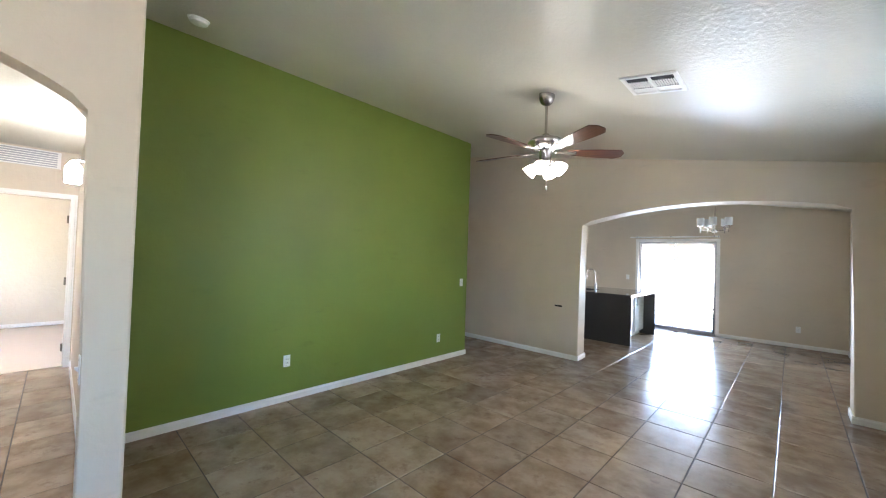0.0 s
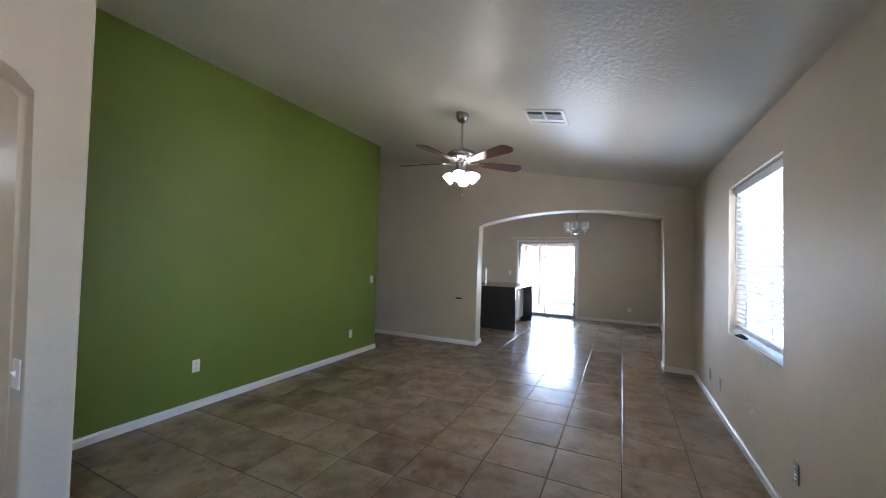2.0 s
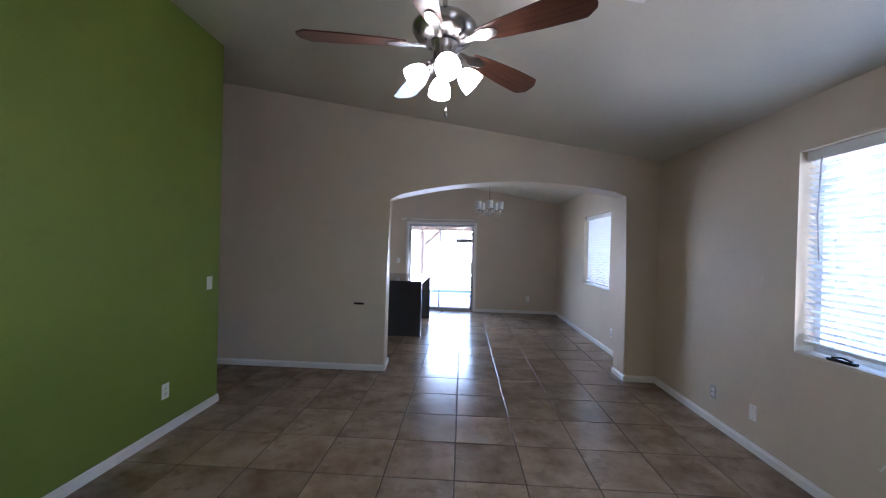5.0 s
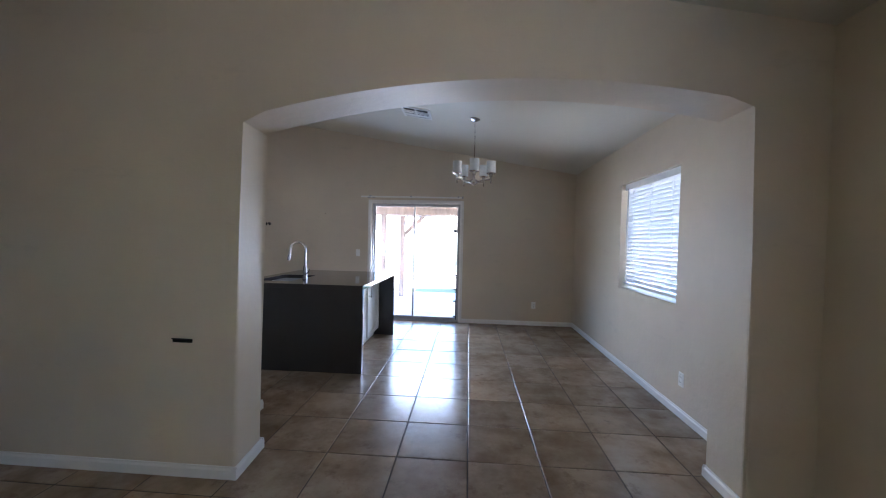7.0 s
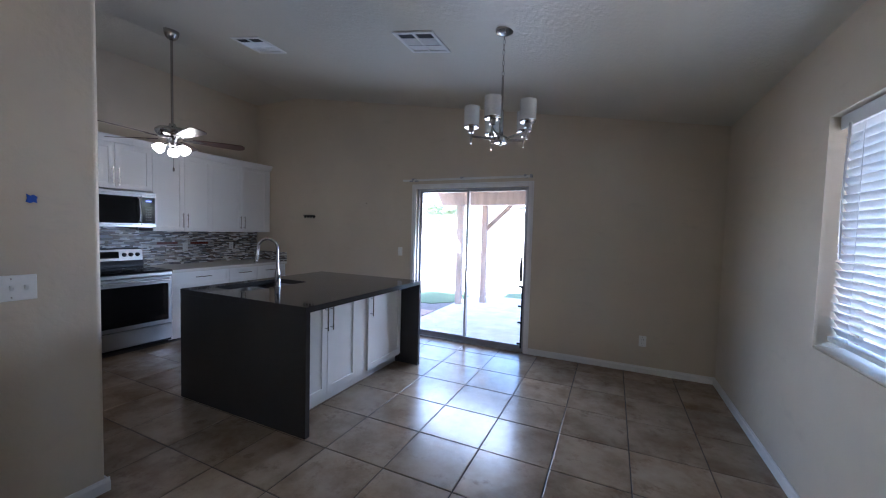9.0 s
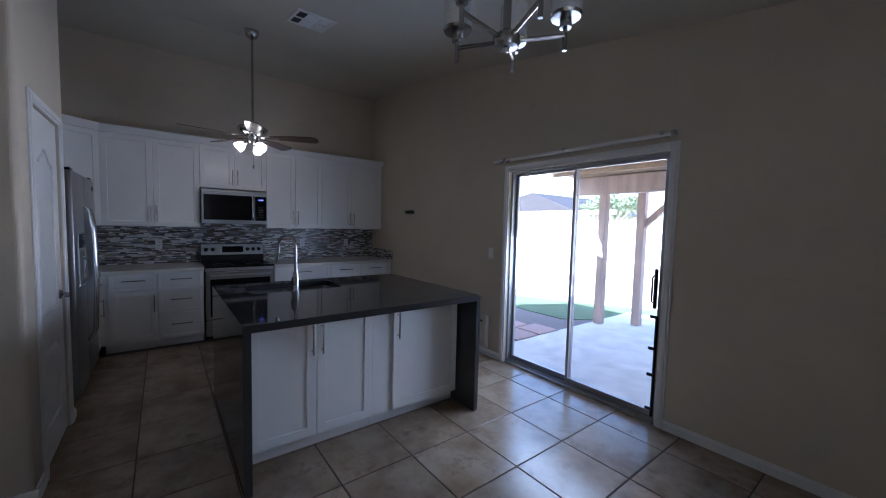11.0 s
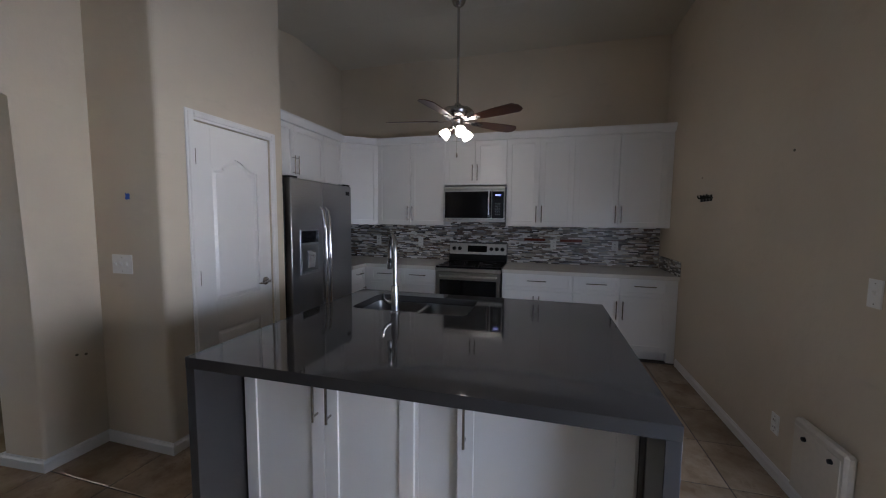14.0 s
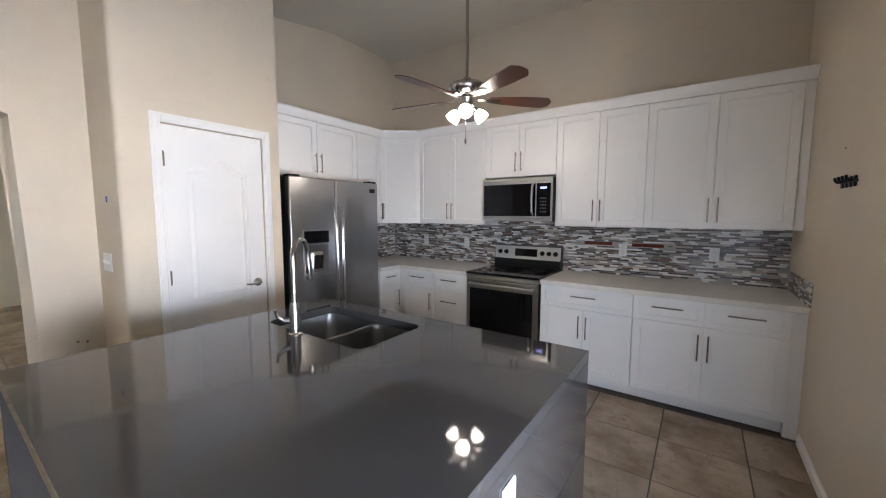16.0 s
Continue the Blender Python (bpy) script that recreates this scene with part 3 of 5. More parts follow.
# ---- pantry door ----
def panel_door(name, w, h, label, m, lever_side=-1):
    """A moulded two-panel door, hinged at x = 0, its face at y = 0, open space along +x."""
    t = thing(name, label, "door", m, kind="structure")
    part("leaf", box(0, w, -0.036, -0.013, 0.008, h, 0.002), M_DOOR, t)
    mg = 0.125 * w / 0.65
    arched = [(mg, h - 0.27)] + [(mg + (w - 2 * mg) * i / 16, h - 0.27 + 0.075 * (0.5 - 0.5 * math.cos(2 * math.pi * i / 16)) ** 1.3) for i in range(1, 16)] + [(w - mg, h - 0.27)]
    upper = [(mg, 0.86)] + [(w - mg, 0.86)] + arched[::-1]
    lower = [(mg, 0.20), (w - mg, 0.20), (w - mg, 0.66), (mg, 0.66)]
    face = bmesh.new()
    # stiles and rails stand proud of the sunken panels
    box(0, mg, -0.013, 0.0, 0.008, h, 0.001, face)
    box(w - mg, w, -0.013, 0.0, 0.008, h, 0.001, face)
    box(mg, w - mg, -0.013, 0.0, 0.008, 0.20, 0.0, face)
    box(mg, w - mg, -0.013, 0.0, 0.66, 0.86, 0.0, face)
    prism(arched + [(w - mg, h), (mg, h)], "y", -0.013, 0.0, face)
    part("stiles_and_rails", face, M_DOOR, t)
    for nm, pts in (("upper_panel", upper), ("lower_panel", lower)):
        cx = sum(p[0] for p in pts) / len(pts)
        cz = sum(p[1] for p in pts) / len(pts)
        bm = bmesh.new()

        def ring(inset, y):
            out = []
            for x, z in pts:
                dx, dz = (1 if x < cx else -1), (1 if z < cz else -1)
                out.append(bm.verts.new((x + (inset * dx if abs(x - cx) > 0.17 * w else 0), y, z + inset * dz)))
            return out
        rings = [ring(0.0, -0.0135), ring(0.016, -0.0125), ring(0.034, -0.002), ring(0.052, -0.0035)]
        n = len(pts)
        for lo, hi in zip(rings, rings[1:]):
            for i in range(n):
                bm.faces.new((lo[i], lo[(i + 1) % n], hi[(i + 1) % n], hi[i]))
        bm.faces.new(rings[-1])
        bm.faces.new(rings[0][::-1])
        part(nm, bm, M_DOOR, t, "raised moulded panel")
    for z in (0.22, 1.04, 1.81):
        bm = tube([(-0.003, 0.011, z - 0.048), (-0.003, 0.011, z + 0.048)], 0.009)
        box(-0.004, 0.012, 0.0005, 0.004, z - 0.045, z + 0.045, 0, bm)
        part("hinge", bm, M_BRASS, t, "worn metal hinge")
    lever = part("lever_handle", lathe([(0.0, 0.0), (0.032, 0.0), (0.031, 0.006), (0.018, 0.012), (0.011, 0.016), (0.011, 0.045), (0.0, 0.046)], m=Matrix.Translation((w - 0.068, 0.0, 0.93)) @ Matrix.Rotation(-math.pi / 2, 4, "X")), M_NICKEL, t, "nickel lever handle", True)
    part("grip", tube([(w - 0.068, 0.042, 0.93), (w - 0.10, 0.048, 0.932), (w - 0.14, 0.046, 0.925), (w - 0.175, 0.040, 0.928)], [0.009, 0.009, 0.008, 0.006]), M_NICKEL, lever, "", True)
    part("latch_plate", box(w - 0.002, w + 0.003, -0.03, -0.004, 0.89, 0.97), M_NICKEL, t)
    return t


# hinged by the switch wall, swinging into the kitchen
panel_door("door_pantry", PR - PL - 0.008, PZ - 0.006, "closed white moulded two-panel pantry door", Matrix.Translation((PL + 0.004, YP - 0.012, 0)) @ Matrix.Translation(((PR - PL - 0.008), 0, 0)) @ Matrix.Diagonal((-1, 1, 1, 1)))
panel_door("door_bedroom", 0.78, 2.03, "open white panel door of the bedroom", pose(XHALL - 0.13, DB - 0.005, 0, 0, 0, 173))


# ---- windows ----
def window_unit(name, x_in, depth, hole, label):
    """Aluminium two-pane slider set in the outer part of the wall."""
    a, b, z0, z1 = hole
    x = x_in + depth
    t = thing(name, label, "window", kind="structure")
    bm = box(x - 0.04, x, a, a + 0.045, z0, z1)
    box(x - 0.04, x, b - 0.045, b, z0, z1, bm=bm)
    box(x - 0.04, x, a + 0.045, b - 0.045, z0, z0 + 0.045, bm=bm)
    box(x - 0.04, x, a + 0.045, b - 0.045, z1 - 0.045, z1, bm=bm)
    part("window_frame", bm, M_TRIM, t)
    mid = (a + b) / 2
    part("meeting_rail", box(x - 0.035, x - 0.004, mid - 0.022, mid + 0.022, z0 + 0.045, z1 - 0.045, 0.002), M_TRIM, t)
    for p, q in ((a + 0.045, mid - 0.022), (mid + 0.022, b - 0.045)):
        pane = part("pane", box(x - 0.022, x - 0.017, p, q, z0 + 0.045, z1 - 0.045), M_GLASS, t)
        pane.visible_shadow = False
    part("window_sill", box(x_in + 0.004, x - 0.04, a + 0.002, b - 0.002, z0 + 0.0015, z0 + 0.012, 0.003), M_WALL, t)
    return t


# unit of the added window, out of view
window_unit("window_added", XR, 0.165, W_ADDED, "white two-pane sliding window in a deep recess")
window_unit("window_living", XR, 0.165, W1, "white two-pane sliding window in a deep recess")
window_unit("window_dining", XD, 0.215, W2, "white two-pane sliding window in a deep recess")


def blind(name, x, hole, label, tilt, drop=0.03):
    """A slatted blind: head rail, slats, ladder cords, bottom rail, wand."""
    a, b, z0, z1 = hole
    t = thing(name, label, "window blind", Matrix.Translation((x, (a + b) / 2, z1)))
    half, h = (b - a) / 2 - 0.008, z1 - z0
    part("head_rail", box(-0.028, 0.028, -half, half, -0.058, -0.004, 0.004), M_BLIND, t)
    part("valance", box(-0.036, -0.029, -half, half, -0.072, -0.002, 0.003), M_BLIND, t)
    pitch, n = 0.042, int((h - 0.10 - drop) / 0.042)
    data = None
    for i in range(n):
        z = -0.085 - pitch * i
        if data is None:
            bm = bmesh.new()
            rows = []
            for k in range(5):
                u = -0.024 + 0.048 * k / 4
                bow = 0.0022 * (1 - (u / 0.024) ** 2)
                rows.append([bm.verts.new((u, s * half, bow + o)) for s in (-1, 1) for o in (0, 0.0022)])
            for p, q in zip(rows, rows[1:]):
                for i0, i1 in ((0, 2), (3, 1), (1, 0), (2, 3)):
                    bm.faces.new((p[i0], p[i1], q[i1], q[i0]))
            bm.faces.new((rows[0][0], rows[0][1], rows[0][3], rows[0][2]))
            bm.faces.new((rows[-1][0], rows[-1][2], rows[-1][3], rows[-1][1]))
            ob = part("slat", bm, M_BLIND, t, "", True)
            data = ob.data
        else:
            ob = new("slat", data)
            ob.parent = t
        ob.matrix_basis = Matrix.Translation((0, 0, z)) @ Matrix.Rotation(radians(tilt + 0.5 * math.sin(i * 2.3)), 4, "Y")
    low = -0.085 - pitch * n
    part("bottom_rail", box(-0.024, 0.024, -half, half, low - 0.012, low + 0.012, 0.003), M_BLIND, t)
    for u in (-half * 0.68, 0.0, half * 0.68):
        bm = tube([(-0.027, u, -0.06), (-0.027, u, low)], 0.0013, steps=5)
        tube([(0.027, u, -0.06), (0.027, u, low)], 0.0013, bm, 5)
        part("ladder_cord", bm, M_BLIND, t)
    part("tilt_wand", tube([(-0.045, half - 0.11, -0.06), (-0.05, half - 0.10, -0.45), (-0.048, half - 0.115, -0.72)], 0.005, steps=6), M_ALU, t, "grey tilt wand")
    return t


blind("blind_living", XR + 0.075, W1, "white slatted blind, slats tilted open, over the living window", 30)
blind("blind_dining", XD + 0.075, W2, "white slatted blind, slats nearly closed, over the dining window", 56)
latch = thing("window_latch", "black window latch lying on the sill", "latch", pose(XR + 0.03, 2.86, W1[2] + 0.012, 0, 0, 12))
part("body", box(-0.018, 0.018, -0.075, 0.075, 0, 0.018, 0.007), M_BLACK, latch)
part("lever", tube([(0, -0.05, 0.02), (-0.004, 0.0, 0.03), (0, 0.05, 0.02)], 0.006, steps=8), M_BLACK, latch)

# ---- sliding patio door ----
sd = thing("door_patio", "closed aluminium sliding glass patio door with a foot lock bar", "sliding door", kind="structure")
y0 = YF + 0.035
bm = box(SL, SL + 0.022, y0, y0 + 0.10, 0.0, SZ)
box(SR - 0.022, SR, y0, y0 + 0.10, 0.0, SZ, bm=bm)
box(SL + 0.022, SR - 0.022, y0, y0 + 0.10, SZ - 0.020, SZ, bm=bm)
part("outer_frame", bm, M_ALU, sd, "grey aluminium frame")
bm = box(SL + 0.022, SR - 0.022, y0 - 0.03, y0 + 0.10, 0.0, 0.018)
for k in (0.0, 0.042, 0.084):
    box(SL + 0.022, SR - 0.022, y0 + k, y0 + k + 0.006, 0.018, 0.032, bm=bm)
part("track", bm, M_ALU, sd, "worn metal floor track")
mid = (SL + SR) / 2 - 0.03
for nm, p, q, y in (("fixed_sash", SL + 0.022, mid + 0.012, y0 + 0.052), ("sliding_sash", mid - 0.014, SR - 0.022, y0 + 0.018)):
    bm = box(p, p + 0.026, y, y + 0.03, 0.032, SZ - 0.020, 0.002)
    box(q - 0.026, q, y, y + 0.03, 0.032, SZ - 0.020, 0.002, bm)
    box(p + 0.026, q - 0.026, y, y + 0.03, 0.032, 0.075, 0.002, bm)
    box(p + 0.026, q - 0.026, y, y + 0.03, SZ - 0.044, SZ - 0.020, 0.002, bm)
    sash = part(nm, bm, M_ALU, sd)
    pane = part("pane", box(p + 0.026, q - 0.026, y + 0.012, y + 0.017, 0.075, SZ - 0.044), M_GLASS, sash)
    pane.visible_shadow = False
handle = part("pull_handle", box(SR - 0.075, SR - 0.05, y0 - 0.004, y0 + 0.018, 0.86, 1.16, 0.004), M_BLACK, sd, "dark pull handle")
part("grip", tube([(SR - 0.062, y0 - 0.004, 0.90), (SR - 0.066, y0 - 0.045, 0.92), (SR - 0.066, y0 - 0.045, 1.10), (SR - 0.062, y0 - 0.004, 1.12)], 0.007), M_BLACK, handle)
bar = part("lock_bar", box(SR - 0.050, SR - 0.032, y0 - 0.002, y0 + 0.016, 0.04, 0.80, 0.003), M_BLACK, sd, "black vertical lock bar")
for z in (0.10, 0.36, 0.56, 0.80):
    part("clip", box(SR - 0.085, SR - 0.03, y0 - 0.012, y0 + 0.002, z - 0.012, z + 0.012, 0.004), M_BLACK, bar)

# curtain rod above it
rod = thing("curtain_rod", "bare white metal curtain track above the patio door", "curtain rod", Matrix.Translation((-0.78, YF, 2.105)))
part("rail", box(-0.86, 0.86, -0.075, -0.045, 0.0, 0.026, 0.006), M_TRIM, rod)
for x in (-0.70, 0.0, 0.80):
    part("bracket", prism([(0.0, 0.0), (-0.09, 0.012), (-0.09, 0.034), (0.0, 0.042)], "x", x - 0.012, x + 0.012), M_ALU, rod)
part("end_stop", box(0.86, 0.885, -0.09, -0.04, -0.004, 0.032, 0.004), M_ALU, rod)
for x in (-0.74, -0.66):
    part("cord_clip", box(x, x + 0.05, -0.10, -0.085, -0.012, 0.006, 0.002), M_ALU, rod)


# ---- plates on the walls ----
def wall_plate(name, at, normal, label, kind="outlet", gangs=1, mat=None, group=""):
    """A cover plate: local x along the wall, y out of it."""
    n = Vector((*normal, 0))
    ang = math.degrees(math.atan2(n.y, n.x)) - 90
    t = thing(name, label, "switch" if kind == "switch" else "outlet", pose(*at, 0, 0, ang), group)
    w = 0.035 + 0.0235 * (gangs - 1)
    part("plate", box(-w, w, 0.0, 0.006, -0.058, 0.058, 0.0025), mat or M_PLASTIC, t)
    for g in range(gangs):
        x = (g - (gangs - 1) / 2) * 0.046
        if kind == "switch":
            part("toggle", prism([(0.006, -0.012), (0.006, 0.012), (0.018, 0.013), (0.018, 0.005)], "x", x - 0.006, x + 0.006), M_PLASTIC, t)
        elif kind == "outlet":
            for z in (-0.02, 0.02):
                sock = part("socket", box(x - 0.016, x + 0.016, 0.006, 0.008, z - 0.014, z + 0.014, 0.004), M_PLASTIC, t)
                bm = box(x - 0.008, x - 0.0055, 0.008, 0.0088, z - 0.005, z + 0.006)
                box(x + 0.0055, x + 0.008, 0.008, 0.0088, z - 0.005, z + 0.006, bm=bm)
                part("slots", bm, M_GAP, sock)
    for z in (-0.042, 0.042):
        part("screw", lathe([(0.0, 0.0), (0.003, 0.0), (0.002, 0.001), (0.0, 0.001)], steps=8, m=Matrix.Translation((0, 0.006, z)) @ Matrix.Rotation(-math.pi / 2, 4, "X")), M_NICKEL, t)
    return t


wall_plate("wall_outlet", (XG, 1.07, 0.40), (1, 0), "white outlet plate on the green wall", group="outlets")
wall_plate("wall_outlet", (XG, 3.26, 0.33), (1, 0), "white outlet plate on the green wall", group="outlets")
wall_plate("light_switch", (XG, 3.725, 1.115), (1, 0), "white light switch plate on the green wall", "switch")
wall_plate("open_outlet", (XR, 3.90, 0.285), (-1, 0), "uncovered outlet with dark edges in the window wall", mat=M_ALU)
wall_plate("blank_plate", (XR, 3.46, 0.295), (-1, 0), "blank white cover plate on the window wall", "blank")
wall_plate("open_outlet", (XR, 1.68, 0.326), (-1, 0), "uncovered outlet with dark edges in the window wall", mat=M_ALU)
wall_plate("wall_outlet", (XD, 5.98, 0.31), (-1, 0), "white outlet plate on the dining wall", group="outlets")
wall_plate("wall_outlet", (1.32, YF, 0.34), (0, -1), "white outlet plate beside the patio door", group="outlets")
wall_plate("wall_outlet", (-2.25, YF, 0.30), (0, -1), "white outlet plate near the kitchen", group="outlets")
wall_plate("light_switch", (-1.70, YF, 1.15), (0, -1), "white light switch plate beside the patio door", "switch")
wall_plate("triple_switch", (XS, 5.40, 1.145), (1, 0), "white three-gang switch plate by the pantry", "switch", 3)
wall_plate("light_switch", (XW - 0.075, HJ, 0.97), (0, -1), "white switch plate low in the hall arch", "switch")
wall_plate("light_switch", (XW - 0.34, HS, 1.28), (0, -1), "white switch plate in the hall", "switch")
solid("tape_scrap", prism([(5.453, 1.535), (5.466, 1.529), (5.478, 1.534), (5.491, 1.531), (5.488, 1.545), (5.492, 1.558), (5.480, 1.569), (5.468, 1.563), (5.455, 1.571), (5.458, 1.552)], "x", XS + 0.0005, XS + 0.002), M_TAPE, "torn scrap of blue painter tape on the wall", "tape")
slot = thing("cable_slot", "narrow black cable slot in the arch wall", "wall slot", Matrix.Translation((-1.42, YA, 0.79)))
part("plate", box(-0.06, 0.06, -0.008, 0.0, -0.012, 0.012, 0.003), M_BLACK, slot)
part("lip", box(-0.062, 0.062, -0.014, -0.008, 0.008, 0.014, 0.002), M_BLACK, slot)
hooks = thing("hook_rack", "small black rack with four hooks on the wall", "hook rack", Matrix.Translation((-3.38, YF, 1.62)) @ Matrix.Diagonal((1.2, 1.0, 1.2, 1.0)))
part("rail", box(-0.10, 0.10, -0.008, 0.0, -0.005, 0.005, 0.002), M_BLACK, hooks)
for x in (-0.075, -0.025, 0.025, 0.075):
    bm = box(x - 0.014, x + 0.014, -0.012, 0.0, -0.022, 0.022, 0.004)
    tube([(x, -0.012, 0.004), (x, -0.028, 0.004), (x, -0.036, 0.014), (x, -0.036, 0.024)], 0.006, bm, 8)
    part("hook", bm, M_BLACK, hooks)
nails = thing("anchor_or_scuff", "small dark collar for an anchor or scuff mark in wall paint", "wall anchor", Matrix.Translation((-3.5, YF, 1.80)))
part("collar", lathe([(0.0, 0.0), (0.006, 0.0), (0.005, 0.004), (0.0, 0.005)], steps=8, m=Matrix.Rotation(math.pi / 2, 4, "X")), M_BRASS, nails)
# the pair at YB stands in for dark scuff marks on the arch wall
for nm, at, rz in (("anchor_or_scuff", (-2.29, YF, 1.82), 0), ("anchor_or_scuff", (-1.30, YB, 0.61), 180), ("anchor_or_scuff", (-1.345, YB, 0.60), 180)):
    an = thing(nm, "small dark collar for an anchor or scuff mark in wall paint", "wall anchor", pose(*at, 0, 0, rz))
    part("collar", lathe([(0.0, 0.0), (0.008, 0.0), (0.007, 0.004), (0.0, 0.005)], steps=8, m=Matrix.Rotation(math.pi / 2, 4, "X")), M_BRASS, an)
M_SCRAPE = simple("bare_plaster", (0.72, 0.70, 0.67), 0.7, 0, 60, 0.1)
sc = random.Random(11)
for y, z, l, h in ((2.46, 0.375, 0.15, 0.02), (2.60, 0.39, 0.06, 0.03), (3.42, 1.305, 0.03, 0.012)):
    top = [(y - l / 2 + l * k / 8, z + 0.02 * math.sin(k * 0.7) + h * sc.uniform(0.2, 0.6) * math.sin(math.pi * k / 8)) for k in range(9)]
    low = [(p, q - h * sc.uniform(0.3, 0.7) * math.sin(math.pi * k / 8) - 0.002) for k, (p, q) in enumerate(top)]
    solid("paint_scrape", prism(top + low[::-1], "x", XR - 0.0012, XR - 0.0002), M_SCRAPE, "pale scrape in the paint of the window wall", "scuff mark", group="paint scrapes")
# low cream panel box beside the patio door
petbox = thing("wall_panel_box", "cream plastic panel box low on the wall by the patio door", "panel box", Matrix.Translation((-1.86, YF, 0.0)))
part("body", box(-0.17, 0.17, -0.045, 0.0, 0.09, 0.46, 0.012), M_CREAMPLASTIC, petbox)
part("cover", box(-0.15, 0.15, -0.051, -0.045, 0.11, 0.43, 0.003), M_CREAMPLASTIC, petbox)
for x in (-0.07, 0.10):
    part("knob", lathe([(0.0, 0.0), (0.012, 0.0), (0.010, 0.012), (0.0, 0.014)], steps=10, m=Matrix.Translation((x, -0.051, 0.39)) @ Matrix.Rotation(math.pi / 2, 4, "X")), M_BLACK, petbox)


# ---- ceiling vents ----
def ceiling_vent(name, x, y, label, w=0.36, d=0.30, turn=0):
    s = math.degrees(math.atan(CEIL_SLOPE))
    t = thing(name, label, "ceiling vent", Matrix.Translation((x, y, zc(x))) @ pose(0, 0, 0, 0, s, 0) @ pose(0, 0, 0, 0, 0, turn))
    hw, hd = w / 2, d / 2
    bm = box(-hw, -hw + 0.03, -hd, hd, -0.012, 0.0, 0.003)
    box(hw - 0.03, hw, -hd, hd, -0.012, 0.0, 0.003, bm)
    box(-hw + 0.03, hw - 0.03, -hd, -hd + 0.03, -0.012, 0.0, 0.003, bm)
    box(-hw + 0.03, hw - 0.03, hd - 0.03, hd, -0.012, 0.0, 0.003, bm)
    box(-0.009, 0.009, -hd + 0.03, hd - 0.03, -0.012, 0.0, 0.0, bm)
    part("frame", bm, M_TRIM, t)
    part("backing", box(-hw + 0.03, hw - 0.03, -hd + 0.03, hd - 0.03, -0.003, -0.001), M_GAP, t)
    for sx in (-1, 1):
        u0, u1 = (0.009, hw - 0.03) if sx > 0 else (-hw + 0.03, -0.009)
        n = 9
        for i in range(n):
            x0 = u0 + (u1 - u0) * (i + 0.5) / n
            sl = part("slat", prism([(x0 - 0.001, -0.003), (x0 + 0.001, -0.003), (x0 + 0.006, -0.011), (x0 + 0.004, -0.011)], "y", -0.045, 0.068), M_TRIM, t)
        part("deflector", prism([(-hd + 0.03, -0.003), (-hd + 0.034, -0.003), (-0.045, -0.011), (-0.049, -0.011)], "x", u0, u1), M_TRIM, t)
    return t


ceiling_vent("ceiling_vent", 0.50, 2.31, "white slatted air vent on the sloped ceiling", 0.36, 0.34, 180)
ceiling_vent("ceiling_vent", -0.46, 7.36, "white slatted air vent on the sloped ceiling", 0.36, 0.34, 180)
ceiling_vent("ceiling_vent", -2.33, 7.37, "white slatted air vent on the sloped ceiling", 0.40, 0.34, 180)
grille = thing("return_grille", "white slatted return air grille above the bedroom door", "vent", Matrix.Translation((XHALL, -0.95, 2.50)))
part("frame", box(0.0, 0.010, -0.38, 0.38, -0.10, 0.10, 0.003), M_TRIM, grille)
for k in range(7):
    part("slat", box(0.010, 0.018, -0.35, 0.35, -0.085 + 0.026 * k, -0.071 + 0.026 * k, 0.002), M_ALU, grille)
smoke = thing("smoke_detector", "round white smoke detector on the ceiling", "smoke detector", Matrix.Translation((-2.0, 0.10, zc(-2.0))) @ pose(0, 0, 0, 0, math.degrees(math.atan(CEIL_SLOPE)), 0))
part("base", lathe([(0.0, -0.010), (0.070, -0.010), (0.072, 0.0), (0.0, 0.0)][::-1]), M_PLASTIC, smoke, "", True)
part("cover", lathe([(0.0, -0.040), (0.045, -0.038), (0.060, -0.028), (0.064, -0.010), (0.0, -0.010)]), M_PLASTIC, smoke, "", True)
sconce = thing("wall_sconce", "lit white glass wall sconce in the hall", "wall lamp", Matrix.Translation((-3.4, HS, 2.11)))
part("backplate", box(-0.05, 0.05, -0.02, 0.0, 0.0, 0.16, 0.006), M_NICKEL, sconce)
part("arm", tube([(0, -0.02, 0.14), (0, -0.07, 0.15), (0, -0.09, 0.13)], 0.008), M_NICKEL, sconce)
part("shade", lathe([(0.0, -0.09), (0.052, -0.085), (0.056, -0.02), (0.054, 0.06), (0.02, 0.11), (0.0, 0.115)], m=Matrix.Translation((0, -0.09, 0.02))), M_SCONCE, sconce, "lit frosted glass shade", True)


